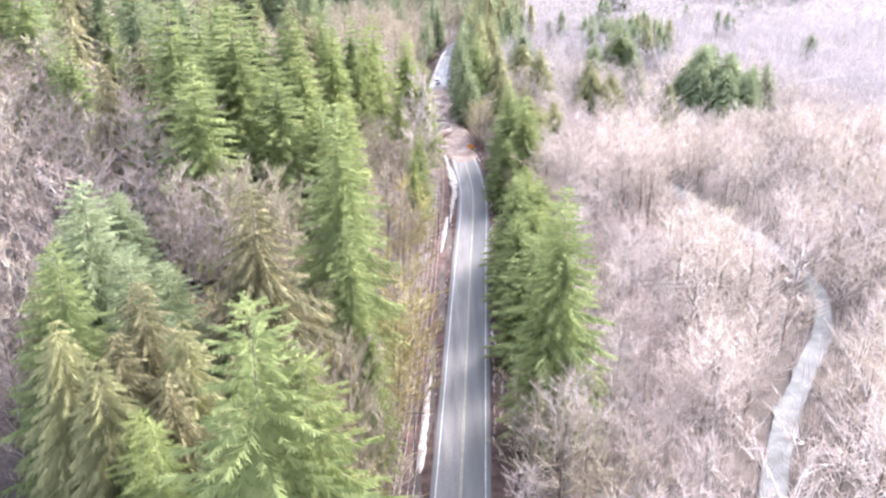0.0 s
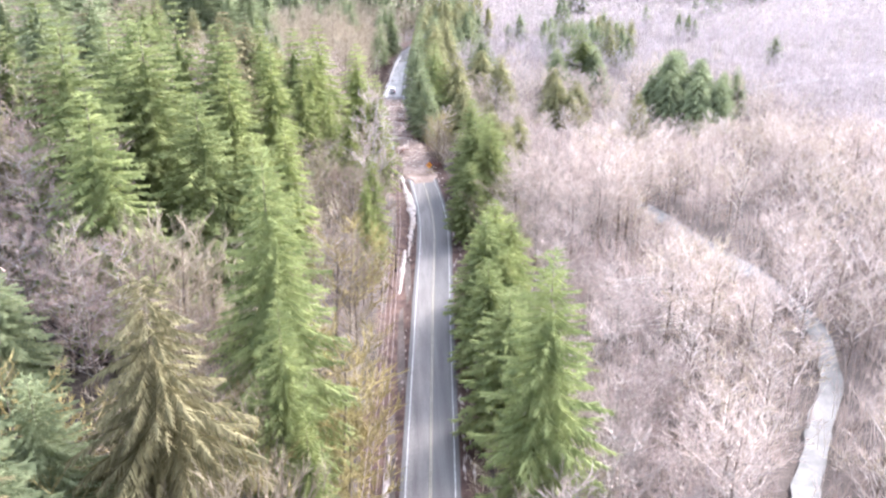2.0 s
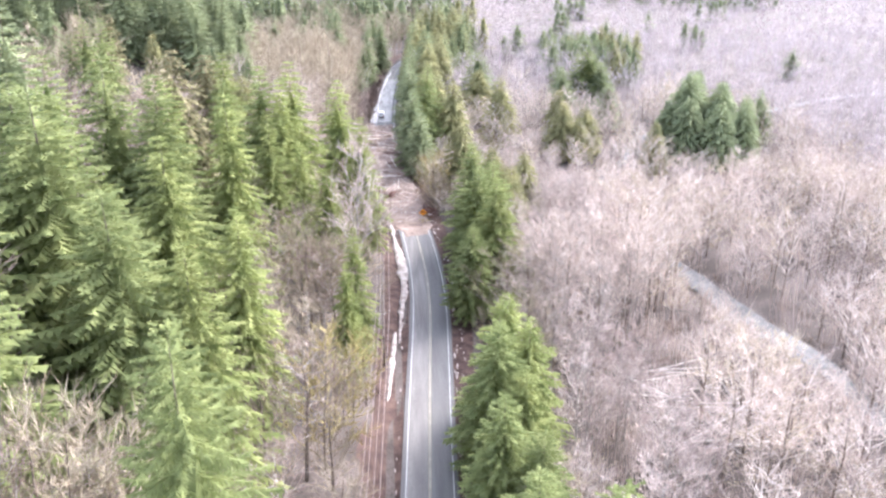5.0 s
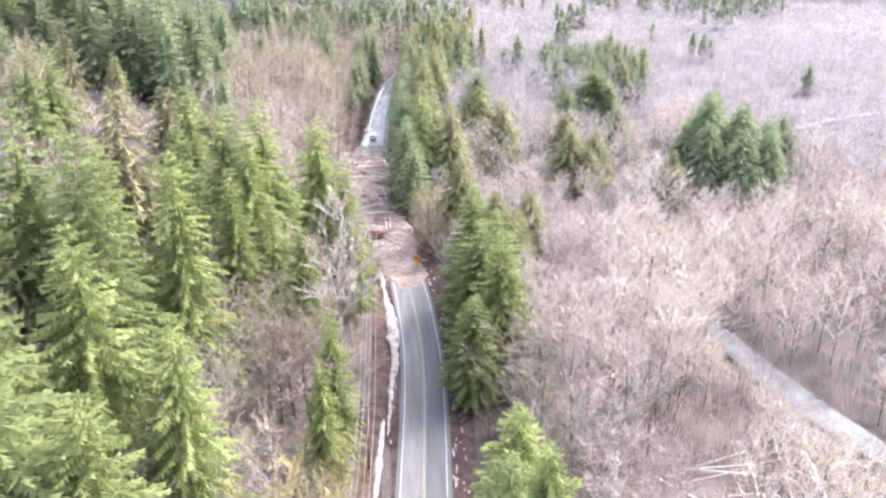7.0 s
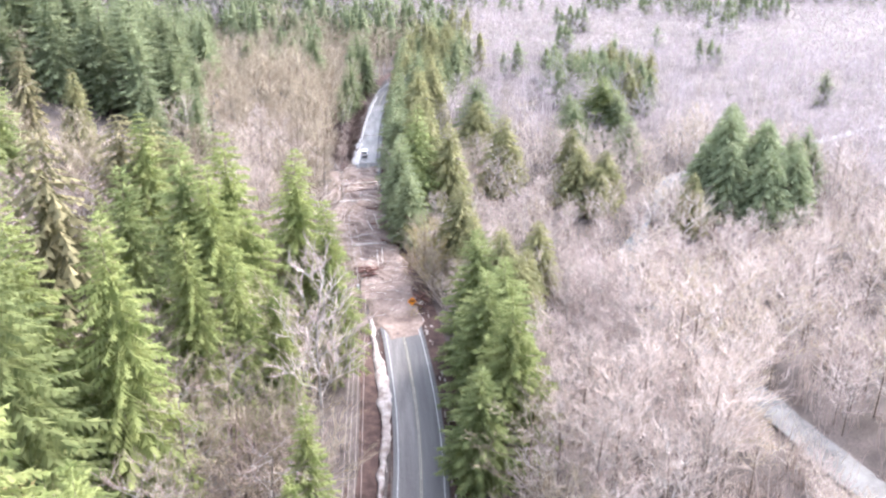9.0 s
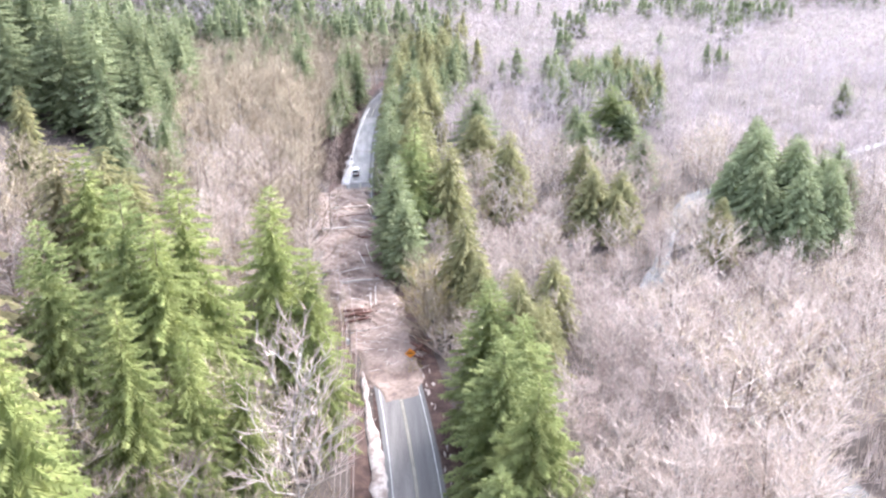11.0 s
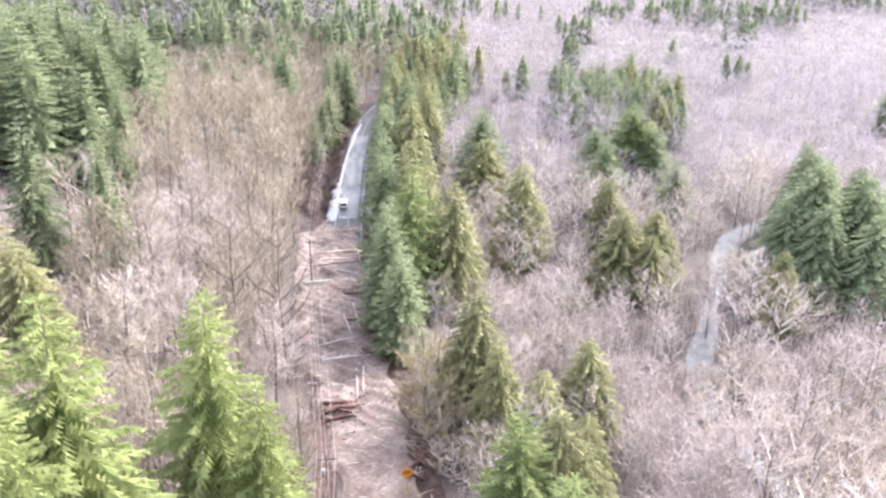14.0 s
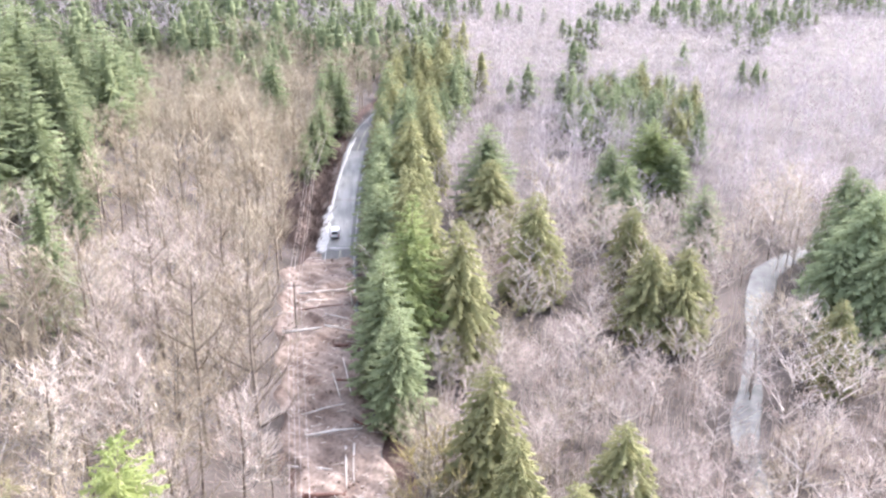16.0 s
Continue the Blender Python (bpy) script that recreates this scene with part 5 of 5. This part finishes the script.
# ---- warning sign at the edge of the slide ----
def warning_sign(x, y):
    z = max(0.1, land_at(x, y))
    ob = tagged(new("warning_sign"), "orange diamond road-work sign on a folding stand", "road sign")
    ob.matrix_basis = pose(x, y, z + 0.1, 0, 0, 4)
    g = Geo()
    s = 0.98
    g.add([(0, -0.02, 0.55), (s, -0.02, 0.55 + s), (0, -0.02, 0.55 + 2 * s), (-s, -0.02, 0.55 + s), (0, 0.02, 0.55), (s, 0.02, 0.55 + s), (0, 0.02, 0.55 + 2 * s), (-s, 0.02, 0.55 + s)],
          [(0, 1, 2, 3), (7, 6, 5, 4), (0, 4, 5, 1), (1, 5, 6, 2), (2, 6, 7, 3), (3, 7, 4, 0)])
    part("panel", g.mesh("panel", ORANGE), ob, "orange reflective sheeting")
    for k, (w, zz) in enumerate(((0.5, 1.72), (0.62, 1.4))):
        g = Geo()
        g.box(-w, -0.03, zz, w, -0.022, zz + 0.16)
        part("lettering_bar", g.mesh("lettering_bar", RUBBER), ob, "dark bar of lettering")
    g = Geo()
    g.tube([(0, 0.05, 0.2), (0, 0.05, 2.4)], [0.025, 0.025], 6)
    part("mast", g.mesh("mast", STEEL), ob)
    for a in (-0.7, 0.7, 2.44, 3.84):
        g = Geo()
        g.tube([(0, 0.05, 0.35), (0.75 * math.sin(a), 0.05 + 0.75 * math.cos(a), -0.08)], [0.022, 0.022], 5)
        part("leg", g.mesh("leg", STEEL), ob)
    return ob


warning_sign(9.2, 265.5)

# a dark boulder half sunk in the snow
g, br2 = Geo(), random.Random(9)
for k, (h, w) in enumerate(((-0.2, 0.5), (0.15, 0.58), (0.42, 0.46), (0.58, 0.22))):
    g.v += [(w * q * math.cos(math.tau * j / 9), w * q * math.sin(math.tau * j / 9) * 0.85, h) for j in range(9) for q in (br2.uniform(0.82, 1.12),)]
    if k:
        g.f += [((k - 1) * 9 + j, (k - 1) * 9 + (j + 1) % 9, k * 9 + (j + 1) % 9, k * 9 + j) for j in range(9)]
g.f.append(tuple(range(27, 36)))
boulder = tagged(new("boulder", g.mesh("boulder", STONE, True)), "dark grey boulder sunk in the roadside snow", "boulder")
boulder.matrix_basis = pose(2.5, 210.8, land_at(2.5, 210.8) + 0.12)

# ---- wind-thrown trunks in the clearing by the river ----
cr = random.Random(3)
for k in range(22):
    x, y = cr.uniform(40, 58), cr.uniform(164, 192)
    a, L = cr.gauss(0.15, 0.5), cr.uniform(6, 13)
    log(x, y, x + L * math.cos(a), y + L * math.sin(a), cr.uniform(0.09, 0.17), DEAD_LOG, "pale wind-thrown trunk in the valley clearing", "wind-thrown trunks", cr.uniform(0.0, 0.8), 2, land_at)
